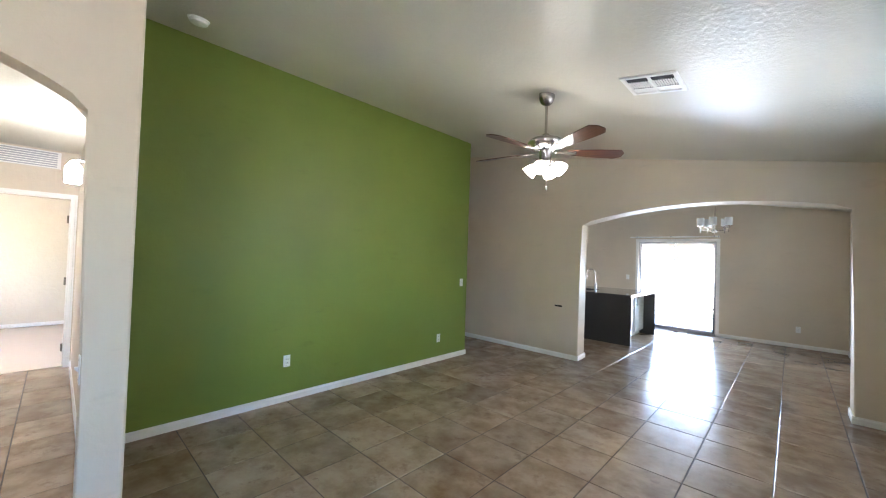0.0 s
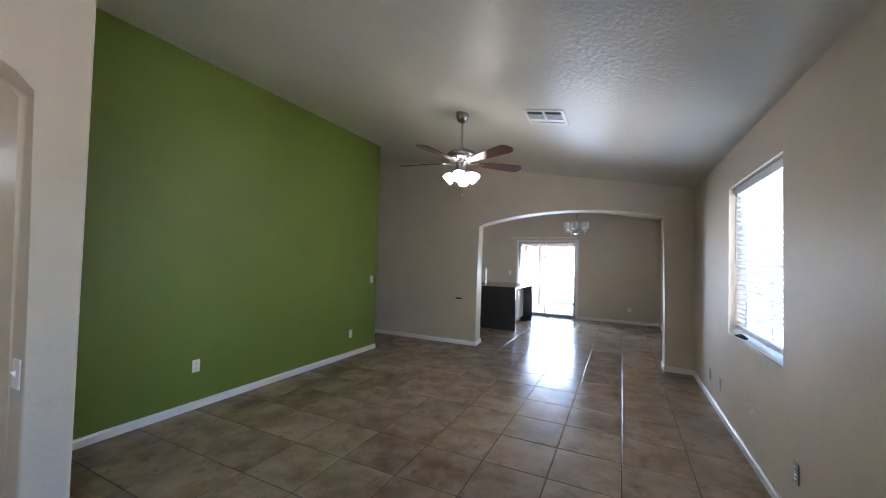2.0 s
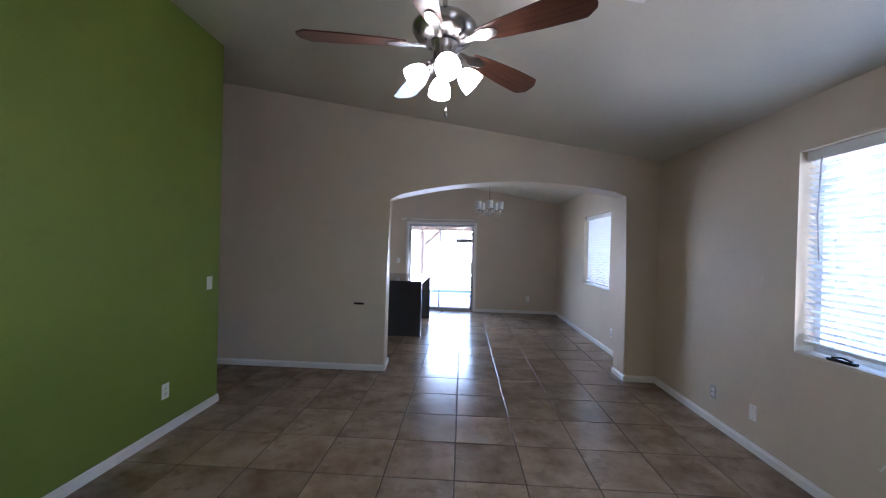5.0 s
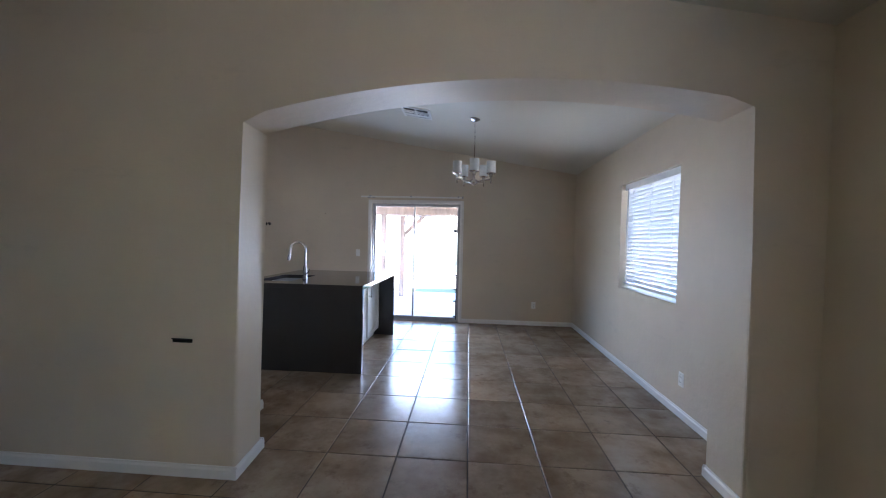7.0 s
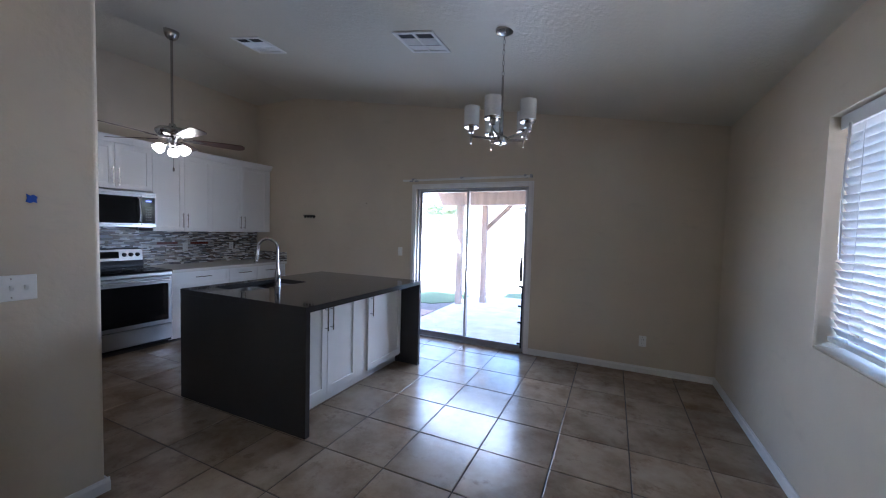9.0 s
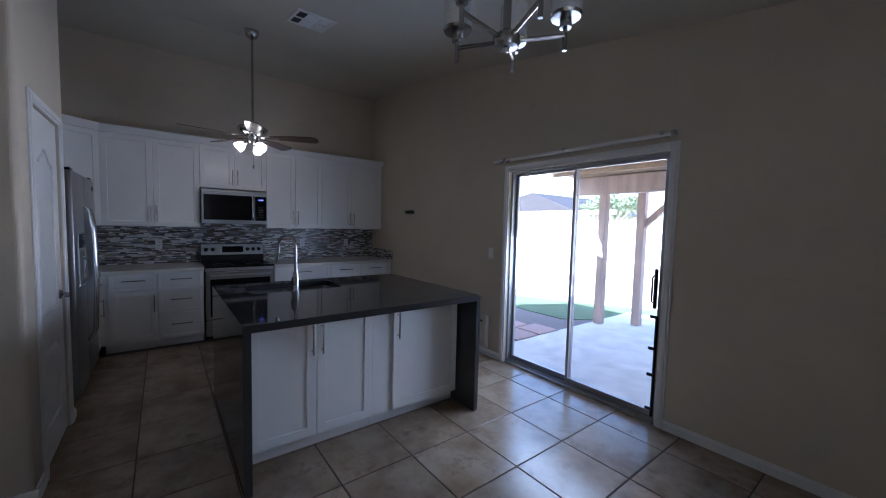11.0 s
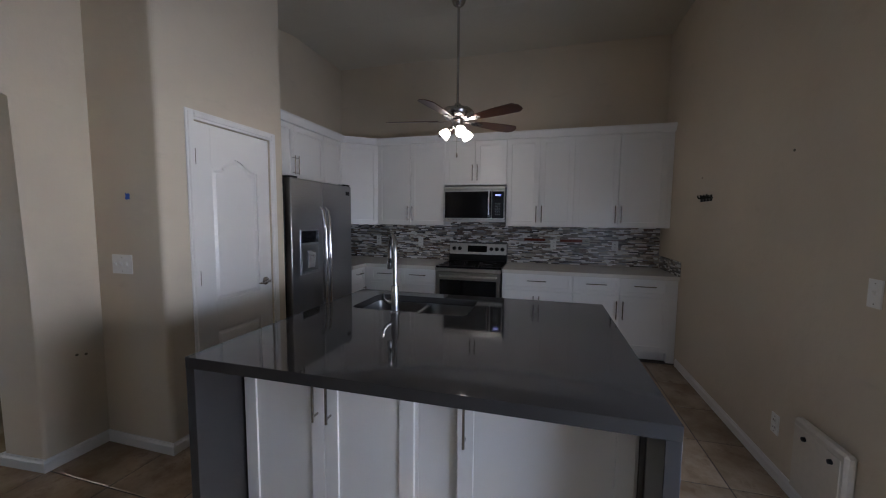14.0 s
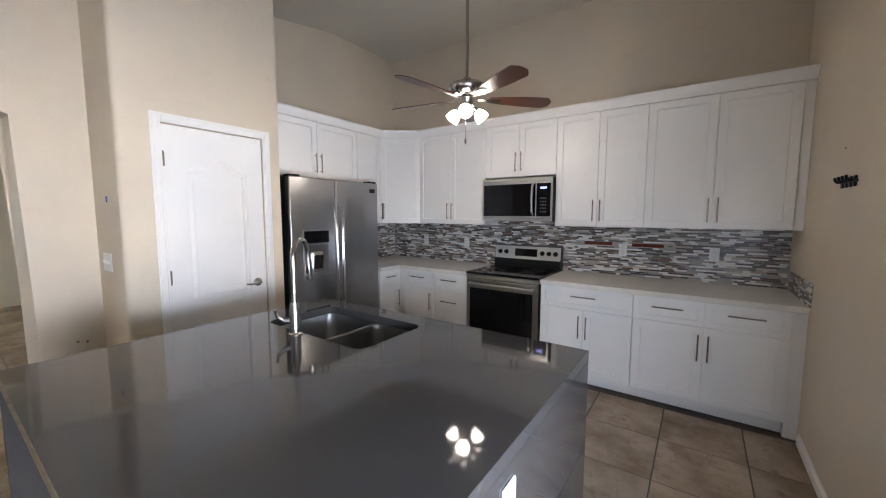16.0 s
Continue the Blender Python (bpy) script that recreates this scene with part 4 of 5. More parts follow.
# ---- ceiling fans ----
def ceiling_fan(name, x, y, z_blade, first, label, lights, up, shade, lamp):
    t = thing(name, label, "ceiling fan", Matrix.Translation((x, y, z_blade)))
    top = zc(x) - z_blade
    part("canopy", lathe([(0.0, top - 0.095), (0.022, top - 0.095), (0.050, top - 0.075), (0.066, top - 0.035), (0.068, top + 0.012), (0.0, top + 0.012)]), M_NICKEL, t, "", True)
    part("downrod", tube([(0, 0, 0.13), (0, 0, top - 0.09)], 0.012), M_NICKEL, t, "", True)
    part("motor_housing", lathe([(0.0, 0.004), (0.085, 0.004), (0.128, 0.022), (0.150, 0.055), (0.150, 0.072), (0.128, 0.095), (0.070, 0.108), (0.034, 0.116), (0.028, 0.145), (0.0, 0.145)], steps=36), M_NICKEL, t, "brushed nickel motor housing", True)
    part("switch_cup", lathe([(0.0, -0.12 + up), (0.035, -0.115 + up), (0.052, -0.095 + up), (0.052, -0.03), (0.065, -0.005), (0.0, -0.005)]), M_NICKEL, t, "", True)
    for k in range(5):
        m = Matrix.Rotation(radians(first + 72 * k), 4, "Z") @ Matrix.Rotation(radians(-12), 4, "X")
        pts = [(0.175, 0.034), (0.28, 0.052), (0.45, 0.068), (0.60, 0.074), (0.625, 0.072), (0.662, 0.040), (0.668, 0.020), (0.662, -0.030), (0.625, -0.070), (0.60, -0.072), (0.45, -0.068), (0.28, -0.052), (0.175, -0.034)]
        bm = prism(pts, "z", -0.010, -0.004)
        ob = part("blade", bm, M_BLADE, t, "dark cherry wood blade")
        ob.matrix_basis = m
        bm = prism([(0.085, 0.014), (0.15, 0.012), (0.20, 0.034), (0.255, 0.022), (0.27, 0.0), (0.255, -0.022), (0.20, -0.034), (0.15, -0.012), (0.085, -0.014)], "z", -0.016, -0.0105, bevel=0.002)
        iron = part("blade_iron", bm, M_NICKEL, ob, "nickel blade arm")
    for k in range(lights):
        a = radians(lamp + 360 / lights * k)
        m = Matrix.Translation((0.075 * math.cos(a), 0.075 * math.sin(a), -0.115 + up)) @ Matrix.Rotation(a, 4, "Z") @ Matrix.Rotation(radians(-48), 4, "Y") @ Matrix.Scale(shade, 4)
        arm = part("lamp_holder", lathe([(0.0, -0.015), (0.022, -0.015), (0.026, 0.0), (0.018, 0.03), (0.0, 0.045)], m=m, steps=16), M_NICKEL, t, "", True)
        part("shade", shell([(0.022, -0.012), (0.040, -0.030), (0.056, -0.065), (0.060, -0.105), (0.057, -0.105), (0.052, -0.065), (0.036, -0.034), (0.020, -0.016)], m=m, steps=20), M_SHADE, arm, "lit frosted glass shade", True)
        part("bulb", lathe([(0.0, -0.10), (0.022, -0.092), (0.030, -0.075), (0.026, -0.052), (0.013, -0.025), (0.0, -0.02)], m=m, steps=14), M_BULB, arm, "lit bulb", True)
    chain = part("pull_chain", tube([(0.015, 0, -0.115), (0.016, 0, -0.30)], 0.0018, steps=5), M_NICKEL, t)
    part("pull_knob", lathe([(0.0, -0.345), (0.008, -0.335), (0.009, -0.315), (0.004, -0.30), (0.0, -0.298)], steps=10, m=Matrix.Translation((0.016, 0, 0))), M_NICKEL, chain, "", True)
    return t


M_BULB = glowing_glass("lit_bulb", (1.0, 0.86, 0.66), 3.6)
ceiling_fan("ceiling_fan", -0.315, 2.285, 2.435, 44, "ceiling fan with cherry blades and a lit lamp cluster", 4, 0.0, 0.94, 281)
ceiling_fan("kitchen_ceiling_fan", -3.20, 7.04, 2.335, 62, "kitchen ceiling fan on a long rod, lamps lit", 3, 0.035, 0.85, 27)

# ---- chandelier ----
ch = thing("chandelier", "brushed nickel five-arm chandelier, seeded glass shades, unlit", "chandelier", Matrix.Translation((0.252, 7.225, 2.095)))
top = zc(0.252) - 2.095
part("canopy", lathe([(0.0, top - 0.032), (0.020, top - 0.030), (0.058, top - 0.012), (0.062, top + 0.008), (0.0, top + 0.008)]), M_NICKEL, ch, "", True)
for i in range(9):
    z = 0.40 + (top - 0.43) * i / 8.6
    bm = bmesh.new()
    pts = [(0.008 * math.cos(a) * (1 if i % 2 else 0), 0.008 * math.cos(a) * (0 if i % 2 else 1), z + 0.02 * math.sin(a) + 0.01) for a in [2 * math.pi * k / 10 for k in range(11)]]
    tube(pts, 0.0022, bm, 5)
    part("chain_link", bm, M_NICKEL, ch)
part("stem", tube([(0, 0, 0.02), (0, 0, 0.20), (0, 0, 0.201), (0, 0, 0.42)], [0.014, 0.014, 0.008, 0.008]), M_NICKEL, ch, "", True)
part("hub", lathe([(0.0, -0.045), (0.008, -0.042), (0.012, -0.030), (0.040, -0.026), (0.048, -0.012), (0.046, 0.012), (0.030, 0.024), (0.0, 0.026)]), M_NICKEL, ch, "", True)
for k in range(5):
    a = radians(270 + 72 * k)
    c, s = math.cos(a), math.sin(a)
    r = 0.205
    ar = part("arm", tube([(0.04 * c, 0.04 * s, 0.0), (r * c, r * s, 0.022)], 0.008, steps=8), M_NICKEL, ch, "", True)
    m = Matrix.Translation((r * c, r * s, 0.0))
    part("candle_cup", lathe([(0.0, -0.030), (0.008, -0.030), (0.008, 0.045), (0.020, 0.046), (0.020, 0.078), (0.050, 0.080), (0.055, 0.090), (0.0, 0.092)], m=m), M_NICKEL, ar, "", True)
    part("glass_shade", shell([(0.052, 0.092), (0.054, 0.222), (0.051, 0.222), (0.049, 0.092)], m=m), M_FROST, ar, "frosted glass cylinder", True)
    part("bulb", lathe([(0.0, 0.09), (0.012, 0.092), (0.014, 0.12), (0.021, 0.145), (0.014, 0.175), (0.0, 0.185)], m=m, steps=14), M_PLASTIC, ar, "unlit white bulb", True)


# ---- kitchen ----
def bar_handle(parent, p, q, out, r=0.0055):
    """A steel bar handle from p to q, standing out along the vector out."""
    p, q, o = Vector(p), Vector(q), Vector(out)
    d = (q - p).normalized()
    bm = tube([p + o, q + o], r, steps=10)
    for e in (p + d * 0.02, q - d * 0.02):
        tube([e, e + o], r * 0.8, bm, 8)
    return part("handle", bm, M_NICKEL, parent, "brushed steel bar handle", True)


def shaker(parent, name, u0, u1, z0, z1, to_world, rail=0.058):
    """A shaker door or drawer front; (u along the run, d out of it, z up)."""
    bm = bmesh.new()
    g = 0.0018
    u0, u1, z0, z1 = u0 + g, u1 - g, z0 + g, z1 - g

    def loop(inset, w):
        return [bm.verts.new(to_world(u, w, z)) for u, z in ((u0 + inset, z0 + inset), (u1 - inset, z0 + inset), (u1 - inset, z1 - inset), (u0 + inset, z1 - inset))]
    loops = [loop(0, 0.0), loop(0, 0.0175), loop(0.0015, 0.019), loop(rail - 0.001, 0.019), loop(rail, 0.018), loop(rail + 0.001, 0.0105)]
    for lo, hi in zip(loops, loops[1:]):
        for k in range(4):
            bm.faces.new((lo[k], lo[(k + 1) % 4], hi[(k + 1) % 4], hi[k]))
    bm.faces.new(loops[0][::-1])
    bm.faces.new(loops[-1])
    return part(name, bm, M_CAB, parent)


def cabinet(name, label, to_world, u0, u1, z0, z1, depth, doors=(), drawers=(), kick=0.0, group="", handles="low"):
    """One cabinet unit. doors: (u0, u1, z0, z1, side of the handle); drawers: (u0, u1, z0, z1)."""
    base = to_world((u0 + u1) / 2, -depth / 2, z0)
    t = thing(name, label, "cabinet", Matrix.Translation(base), group)
    inv = Matrix.Translation(-Vector(base))

    def local(u, w, z):
        return inv @ Vector(to_world(u, w, z))

    def solidbox(a, b, c, d, e, f, bevel=0.0):
        bm = bmesh.new()
        vs = [bm.verts.new(local(u, w, z)) for u in (a, b) for w in (c, d) for z in (e, f)]
        for q in ((0, 1, 3, 2), (4, 6, 7, 5), (0, 4, 5, 1), (2, 3, 7, 6), (0, 2, 6, 4), (1, 5, 7, 3)):
            bm.faces.new([vs[i] for i in q])
        return bm
    part("body", solidbox(u0, u1, -depth, -0.002, z0 + kick, z1), M_CAB, t)
    if kick:
        part("toe_kick", solidbox(u0, u1, -depth, -0.055, z0, z0 + kick), M_CAB, t)
    out = Vector(to_world(0, 0.052, 0)) - Vector(to_world(0, 0.019, 0))
    for a, b, c, d, side in doors:
        dr = shaker(t, "door", a, b, c, d, local)
        if side:
            u = a + 0.03 if side == "a" else b - 0.03
            z = (c + 0.05, c + 0.24) if handles == "low" else (d - 0.24, d - 0.05)
            bar_handle(dr, local(u, 0.019, z[0]), local(u, 0.019, z[1]), out)
    for a, b, c, d in drawers:
        dr = shaker(t, "drawer", a, b, c, d, local, 0.04)
        m, h = (a + b) / 2, min(0.10, (b - a) * 0.24)
        bar_handle(dr, local(m - h, 0.019, (c + d) / 2 + 0.02), local(m + h, 0.019, (c + d) / 2 + 0.02), out)
    return t


FX, CZ = -3.895, 0.885           # base fronts of the back run, counter height
UX, UZ0, UZ1 = -4.262, 1.350, 2.365


def back_run(x):
    return lambda u, w, z: (x + w, u, z)


def pairs(a, b, z0, z1):
    m = (a + b) / 2
    return [(a, m, z0, z1, "b"), (m, b, z0, z1, "a")]


ub = back_run(UX - 0.019)
UD = UX - 0.019 - XK - 0.004
for a, b, z0 in ((5.73, 6.635, UZ0), (6.635, 7.39, 1.84), (7.39, 8.145, UZ0), (8.145, 9.075, UZ0)):
    cabinet("wall_cabinet", "white shaker wall cabinet with two doors" + (" above the microwave" if z0 > 1.5 else ""), ub, a, b, z0, UZ1, UD, pairs(a, b, z0, UZ1), group="wall cabinets")
solid("cabinet_filler", box(XK + 0.004, UX - 0.012, 9.077, YF - 0.002, UZ0, UZ1), M_CAB, "white filler strip beside the wall cabinets", "cabinet filler")
ULY = 5.375


def side_run(y):
    return lambda u, w, z: (u, y + w, z)


us = side_run(ULY - 0.019)
SD = ULY - 0.019 - YK - 0.004
cabinet("fridge_cabinet", "white shaker cabinet with two doors above the fridge", us, -3.60, -2.565, 1.815, UZ1, SD, [(-3.60, -3.0825, 1.815, UZ1, "b"), (-3.0825, -2.565, 1.815, UZ1, "a")])
cabinet("wall_cabinet", "narrow white shaker wall cabinet with one door", us, -3.985, -3.602, UZ0, UZ1, SD, [(-3.985, -3.602, UZ0, UZ1, "a")], group="wall cabinets")
# diagonal corner cabinet
c0, c1 = Vector((-3.988, ULY - 0.019, 0)), Vector((UX - 0.019, 5.727, 0))
du = (c1 - c0).normalized()
dn = Vector((-du.y, du.x, 0)) * (1 if Vector((-du.y, du.x, 0)).dot(Vector((1, 1, 0))) > 0 else -1)
corner = thing("corner_cabinet", "white shaker corner wall cabinet with a diagonal door", "cabinet", Matrix.Translation((-4.4, 5.2, UZ0)))
off = Vector((4.4, -5.2, -UZ0))
bm = prism([(XK + 0.004, YK + 0.004), (-3.988, YK + 0.004), (c0.x, c0.y - 0.002), (c1.x - 0.002, c1.y), (XK + 0.004, 5.727)], "z", UZ0, UZ1)
bmesh.ops.translate(bm, verts=bm.verts[:], vec=off)
part("body", bm, M_CAB, corner)
cl = (c1 - c0).length


def diag(u, w, z):
    return c0 + du * u + dn * w + Vector((0, 0, z)) + off


dr = shaker(corner, "door", 0.006, cl - 0.006, UZ0, UZ1, diag)
bar_handle(dr, diag(0.036, 0.019, UZ0 + 0.05), diag(0.036, 0.019, UZ0 + 0.24), dn * 0.033)

# crown along the top of the wall cabinets
prof = [(-0.02, 0.0), (0.022, 0.0), (0.030, 0.015), (0.055, 0.060), (0.058, 0.078), (-0.02, 0.078)]
bm = bmesh.new()
route = [(Vector((-2.565, ULY, 0)), Vector((0, 1, 0))), (Vector((c0.x, ULY, 0)), (Vector((0, 1, 0)) + dn).normalized()), (Vector((UX, c1.y, 0)), (Vector((1, 0, 0)) + dn).normalized()), (Vector((UX, YF - 0.003, 0)), Vector((1, 0, 0)))]
rows = [[bm.verts.new(p + n * d + Vector((0, 0, UZ1 + h))) for d, h in prof] for p, n in route]
for p, q in zip(rows, rows[1:]):
    for i in range(len(prof)):
        j = (i + 1) % len(prof)
        bm.faces.new((p[i], p[j], q[j], q[i]))
bm.faces.new(rows[0][::-1])
bm.faces.new(rows[-1])
solid("crown_moulding", bm, M_CAB, "white crown moulding along the tops of the wall cabinets", "moulding")

# base cabinets
bb = back_run(FX - 0.019)
BD = FX - 0.019 - XK - 0.004
K = 0.10
zt = CZ - 0.042
cabinet("base_cabinet", "white shaker corner base cabinet with a drawer and a door", bb, 5.76, 6.205, 0, zt, BD, [(5.80, 6.205, K, 0.66, "b")], [(5.80, 6.205, 0.66, zt)], K, "base cabinets", "high")
cabinet("base_cabinet", "white shaker base cabinet with three drawers", bb, 6.207, 6.632, 0, zt, BD, [], [(6.207, 6.632, 0.66, zt), (6.207, 6.632, 0.385, 0.66), (6.207, 6.632, K, 0.385)], K, "base cabinets")
cabinet("base_cabinet", "white shaker base cabinet with a wide drawer and two doors", bb, 7.402, 8.143, 0, zt, BD, pairs(7.402, 8.143, K, 0.66), [(7.402, 8.143, 0.66, zt)], K, "base cabinets", "high")
cabinet("base_cabinet", "white shaker base cabinet with two drawers and two doors", bb, 8.145, 9.055, 0, zt, BD, pairs(8.145, 9.055, K, 0.66), [(8.145, 8.60, 0.66, zt), (8.60, 9.055, 0.66, zt)], K, "base cabinets", "high")
solid("base_filler", box(XK + 0.004, FX - 0.014, 9.057, YF - 0.002, 0.0, zt), M_CAB, "white filler strip beside the base cabinets", "cabinet filler")
FYS = 5.735
bs = side_run(FYS - 0.019)
cabinet("base_cabinet", "narrow white shaker base cabinet beside the fridge", bs, -3.868, -3.565, 0, zt, FYS - 0.019 - YK - 0.004, [(-3.868, -3.565, K, 0.66, "a")], [(-3.868, -3.565, 0.66, zt)], K, "base cabinets", "high")
bm = prism([(XK + 0.004, YK + 0.004), (-3.563, YK + 0.004), (-3.563, FYS + 0.02), (FX + 0.025, FYS + 0.02), (FX + 0.025, 6.634), (XK + 0.004, 6.634)], "z", zt + 0.001, CZ, bevel=0.004)
bm_filler = box(FX - 0.03, -3.869, FYS - 0.07, FYS - 0.022, K, zt - 0.002)
box(FX - 0.03, FX - 0.021, FYS - 0.022, 5.759, K, zt - 0.002, bm=bm_filler)
solid("corner_filler", bm_filler, M_CAB, "white filler strip between the corner base cabinets", "filler strip")
solid("corner_worktop", bm, M_COUNTER, "beige speckled laminate worktop round the corner", "worktop")
solid("worktop", box(XK + 0.004, FX + 0.025, 7.40, YF - 0.002, zt + 0.001, CZ, 0.005, segments=2), M_COUNTER, "beige speckled laminate worktop beside the stove", "worktop")


# ---- backsplash of thin mosaic strips ----
def strips(name, to_world, u0, u1, z0, z1, label, seed, holes=(), singles=None):
    """Rows of thin strips; those whose ends lie in the stretch singles are gathered as (u, z, width, height, depth)."""
    r = random.Random(seed)
    bm = bmesh.new()
    near = []
    z, h = z0, 0.0150
    while z + h * 0.6 < z1:
        u = u0 - r.uniform(0, 0.08)
        zt1 = min(z + h - 0.0022, z1)
        while u < u1:
            w = r.choice((0.035, 0.05, 0.06, 0.075, 0.095, 0.12))
            a, b = max(u, u0), min(u + w - 0.0022, u1)
            u += w
            if b - a < 0.008 or any(a < hb and b > ha and z < hz1 and zt1 > hz0 for ha, hb, hz0, hz1 in holes):
                continue
            d = r.choice((0.005, 0.006, 0.0075))
            if singles and len(near) < 300 and singles[0] < a and b < singles[1] and zt1 < z1:
                near.append((a, z, round(b - a, 4), round(zt1 - z, 4), d))
                continue
            v = [bm.verts.new(to_world(p, q, s)) for p in (a, b) for q in (0.001, d) for s in (z, zt1)]
            for f in ((0, 4, 5, 1), (2, 3, 7, 6), (0, 2, 6, 4), (1, 5, 7, 3), (0, 1, 3, 2), (4, 6, 7, 5)):
                bm.faces.new([v[i] for i in f])
        z += h
    back = bmesh.new()
    v = [back.verts.new(to_world(p, q, s)) for p in (u0, u1) for q in (0.0, 0.002) for s in (z0, z1)]
    for f in ((0, 4, 5, 1), (2, 3, 7, 6), (0, 2, 6, 4), (1, 5, 7, 3), (0, 1, 3, 2), (4, 6, 7, 5)):
        back.faces.new([v[i] for i in f])
    t = thing(name, label, "backsplash", kind="structure")
    part("grout_bed", back, M_GROUTLIGHT, t)
    ob = part("mosaic_strips", bm, M_MOSAIC, t)
    tagged(ob, kind="stuff")
    shared = {}
    for a, z, w, h, d in near:
        key = (w, h, d)
        if key not in shared:
            bm = bmesh.new()
            v = [bm.verts.new(Vector(to_world(p, q, s)) - Vector(to_world(0, 0, 0))) for p in (0, w) for q in (0.001, d) for s in (0, h)]
            for f in ((0, 4, 5, 1), (2, 3, 7, 6), (0, 2, 6, 4), (1, 5, 7, 3), (0, 1, 3, 2), (4, 6, 7, 5)):
                bm.faces.new([v[i] for i in f])
            shared[key] = part("mosaic_tile", bm, M_MOSAIC_TILE, t)
            ob = shared[key]
        else:
            ob = new("mosaic_tile", shared[key].data)
            ob.parent = t
        ob.matrix_basis = Matrix.Translation(to_world(a, 0, z))
    return t


M_GROUTLIGHT = simple("pale_grout", (0.38, 0.35, 0.31), 0.9, 0, 50, 0.2)
reds = [(7.595, 7.855, 1.165, 1.198), (8.025, 8.285, 1.160, 1.193)]
strips("backsplash_back", lambda u, w, z: (XK + w, u, z), YK + 0.008, YF - 0.008, CZ + 0.001, UZ0 + 0.06, "grey, brown and white glass mosaic strip backsplash", 3, reds, (7.42, 8.75))
strips("backsplash_side", lambda u, w, z: (u, YK + w, z), XK + 0.008, -3.56, CZ + 0.001, UZ0, "grey, brown and white glass mosaic strip backsplash", 4)
strips("backsplash_return", lambda u, w, z: (u, YF - w, z), XK + 0.008, FX + 0.02, CZ + 0.001, 1.03, "low mosaic strip splash on the side wall", 5)
for a, b, z0, z1 in reds:
    solid("accent_tile", box(XK + 0.002, XK + 0.009, a + 0.002, b - 0.002, z0 + 0.001, z1 - 0.001, 0.001), M_REDTILE, "long dark red accent tile in the backsplash", "tile", group="accent tiles")
for y in (5.60, 6.22, 7.95, 8.65):
    wall_plate("backsplash_outlet", (XK + 0.008, y, 1.125), (1, 0), "white outlet plate on the mosaic backsplash", group="backsplash outlets")

# ---- stove ----
M_RING = simple("grey_burner_print", (0.05, 0.05, 0.05), 0.3)
RA, RB = 6.64, 7.395
st = thing("stove", "stainless electric range with black glass top and oven door", "stove", Matrix.Translation((-4.2, (RA + RB) / 2, 0)))
hw, bk, fr = (RB - RA) / 2 - 0.003, XK + 4.2 + 0.012, FX + 4.2
part("body", box(bk, fr, -hw, hw, 0.03, CZ - 0.012, 0.003), M_BLACK, st)
part("cooktop", box(bk, fr + 0.03, -hw, hw, CZ - 0.011, CZ + 0.010, 0.006, segments=2), M_BLACKGLASS, st, "black ceramic glass cooktop")
part("top_trim", box(fr + 0.0, fr + 0.028, -hw, hw, CZ - 0.055, CZ - 0.013, 0.006), M_STEEL_H, st)
door = part("oven_door", box(fr, fr + 0.035, -hw + 0.004, hw - 0.004, 0.25, CZ - 0.06, 0.008), M_SINK, st, "stainless oven door")
part("oven_window", box(fr + 0.0355, fr + 0.038, -hw + 0.05, hw - 0.05, 0.30, CZ - 0.145, 0.004), M_BLACKGLASS, door, "black glass oven window")
bm = tube([(fr + 0.03, -hw + 0.05, CZ - 0.10), (fr + 0.075, -hw + 0.055, CZ - 0.10), (fr + 0.08, 0, CZ - 0.098), (fr + 0.075, hw - 0.055, CZ - 0.10), (fr + 0.03, hw - 0.05, CZ - 0.10)], 0.012, steps=12)
part("oven_handle", bm, M_STEEL_H, door, "", True)
part("drawer", box(fr, fr + 0.03, -hw + 0.004, hw - 0.004, 0.06, 0.24, 0.006), M_SINK, st)
bg = part("backguard", prism([(bk, CZ + 0.010), (bk + 0.085, CZ + 0.010), (bk + 0.085, CZ + 0.045), (bk + 0.055, CZ + 0.235), (bk, CZ + 0.245)], "y", -hw, hw, bevel=0.004), M_BLACK, st, "black backguard")


def on_guard(u, z, o=0.0):
    f = (z - 0.045) / 0.19
    return Vector((bk + 0.085 - 0.03 * f + o, u, CZ + z))


bm = bmesh.new()
v = [bm.verts.new(on_guard(u, z, o)) for u in (-hw + 0.006, hw - 0.006) for o in (0.001, 0.006) for z in (0.095, 0.232)]
for f in ((0, 1, 3, 2), (4, 6, 7, 5), (0, 4, 5, 1), (2, 3, 7, 6), (0, 2, 6, 4), (1, 5, 7, 3)):
    bm.faces.new([v[i] for i in f])
part("control_panel", bm, M_STEEL_H, bg, "stainless control panel")
bm = bmesh.new()
v = [bm.verts.new(on_guard(u, z, o)) for u in (-0.13, 0.12) for o in (0.0065, 0.009) for z in (0.125, 0.205)]
for f in ((0, 1, 3, 2), (4, 6, 7, 5), (0, 4, 5, 1), (2, 3, 7, 6), (0, 2, 6, 4), (1, 5, 7, 3)):
    bm.faces.new([v[i] for i in f])
part("display", bm, M_BLACKGLASS, bg, "dark clock display")
for u in (-0.31, -0.235, 0.175, 0.245, 0.315):
    m = Matrix.Translation(on_guard(u, 0.165, 0.006)) @ Matrix.Rotation(radians(81), 4, "Y")
    kn = part("knob", lathe([(0.0, 0.026), (0.017, 0.025), (0.019, 0.020), (0.024, 0.004), (0.026, 0.0), (0.0, 0.0)][::-1], m=m, steps=18), M_BLACK, bg, "black control knob", True)
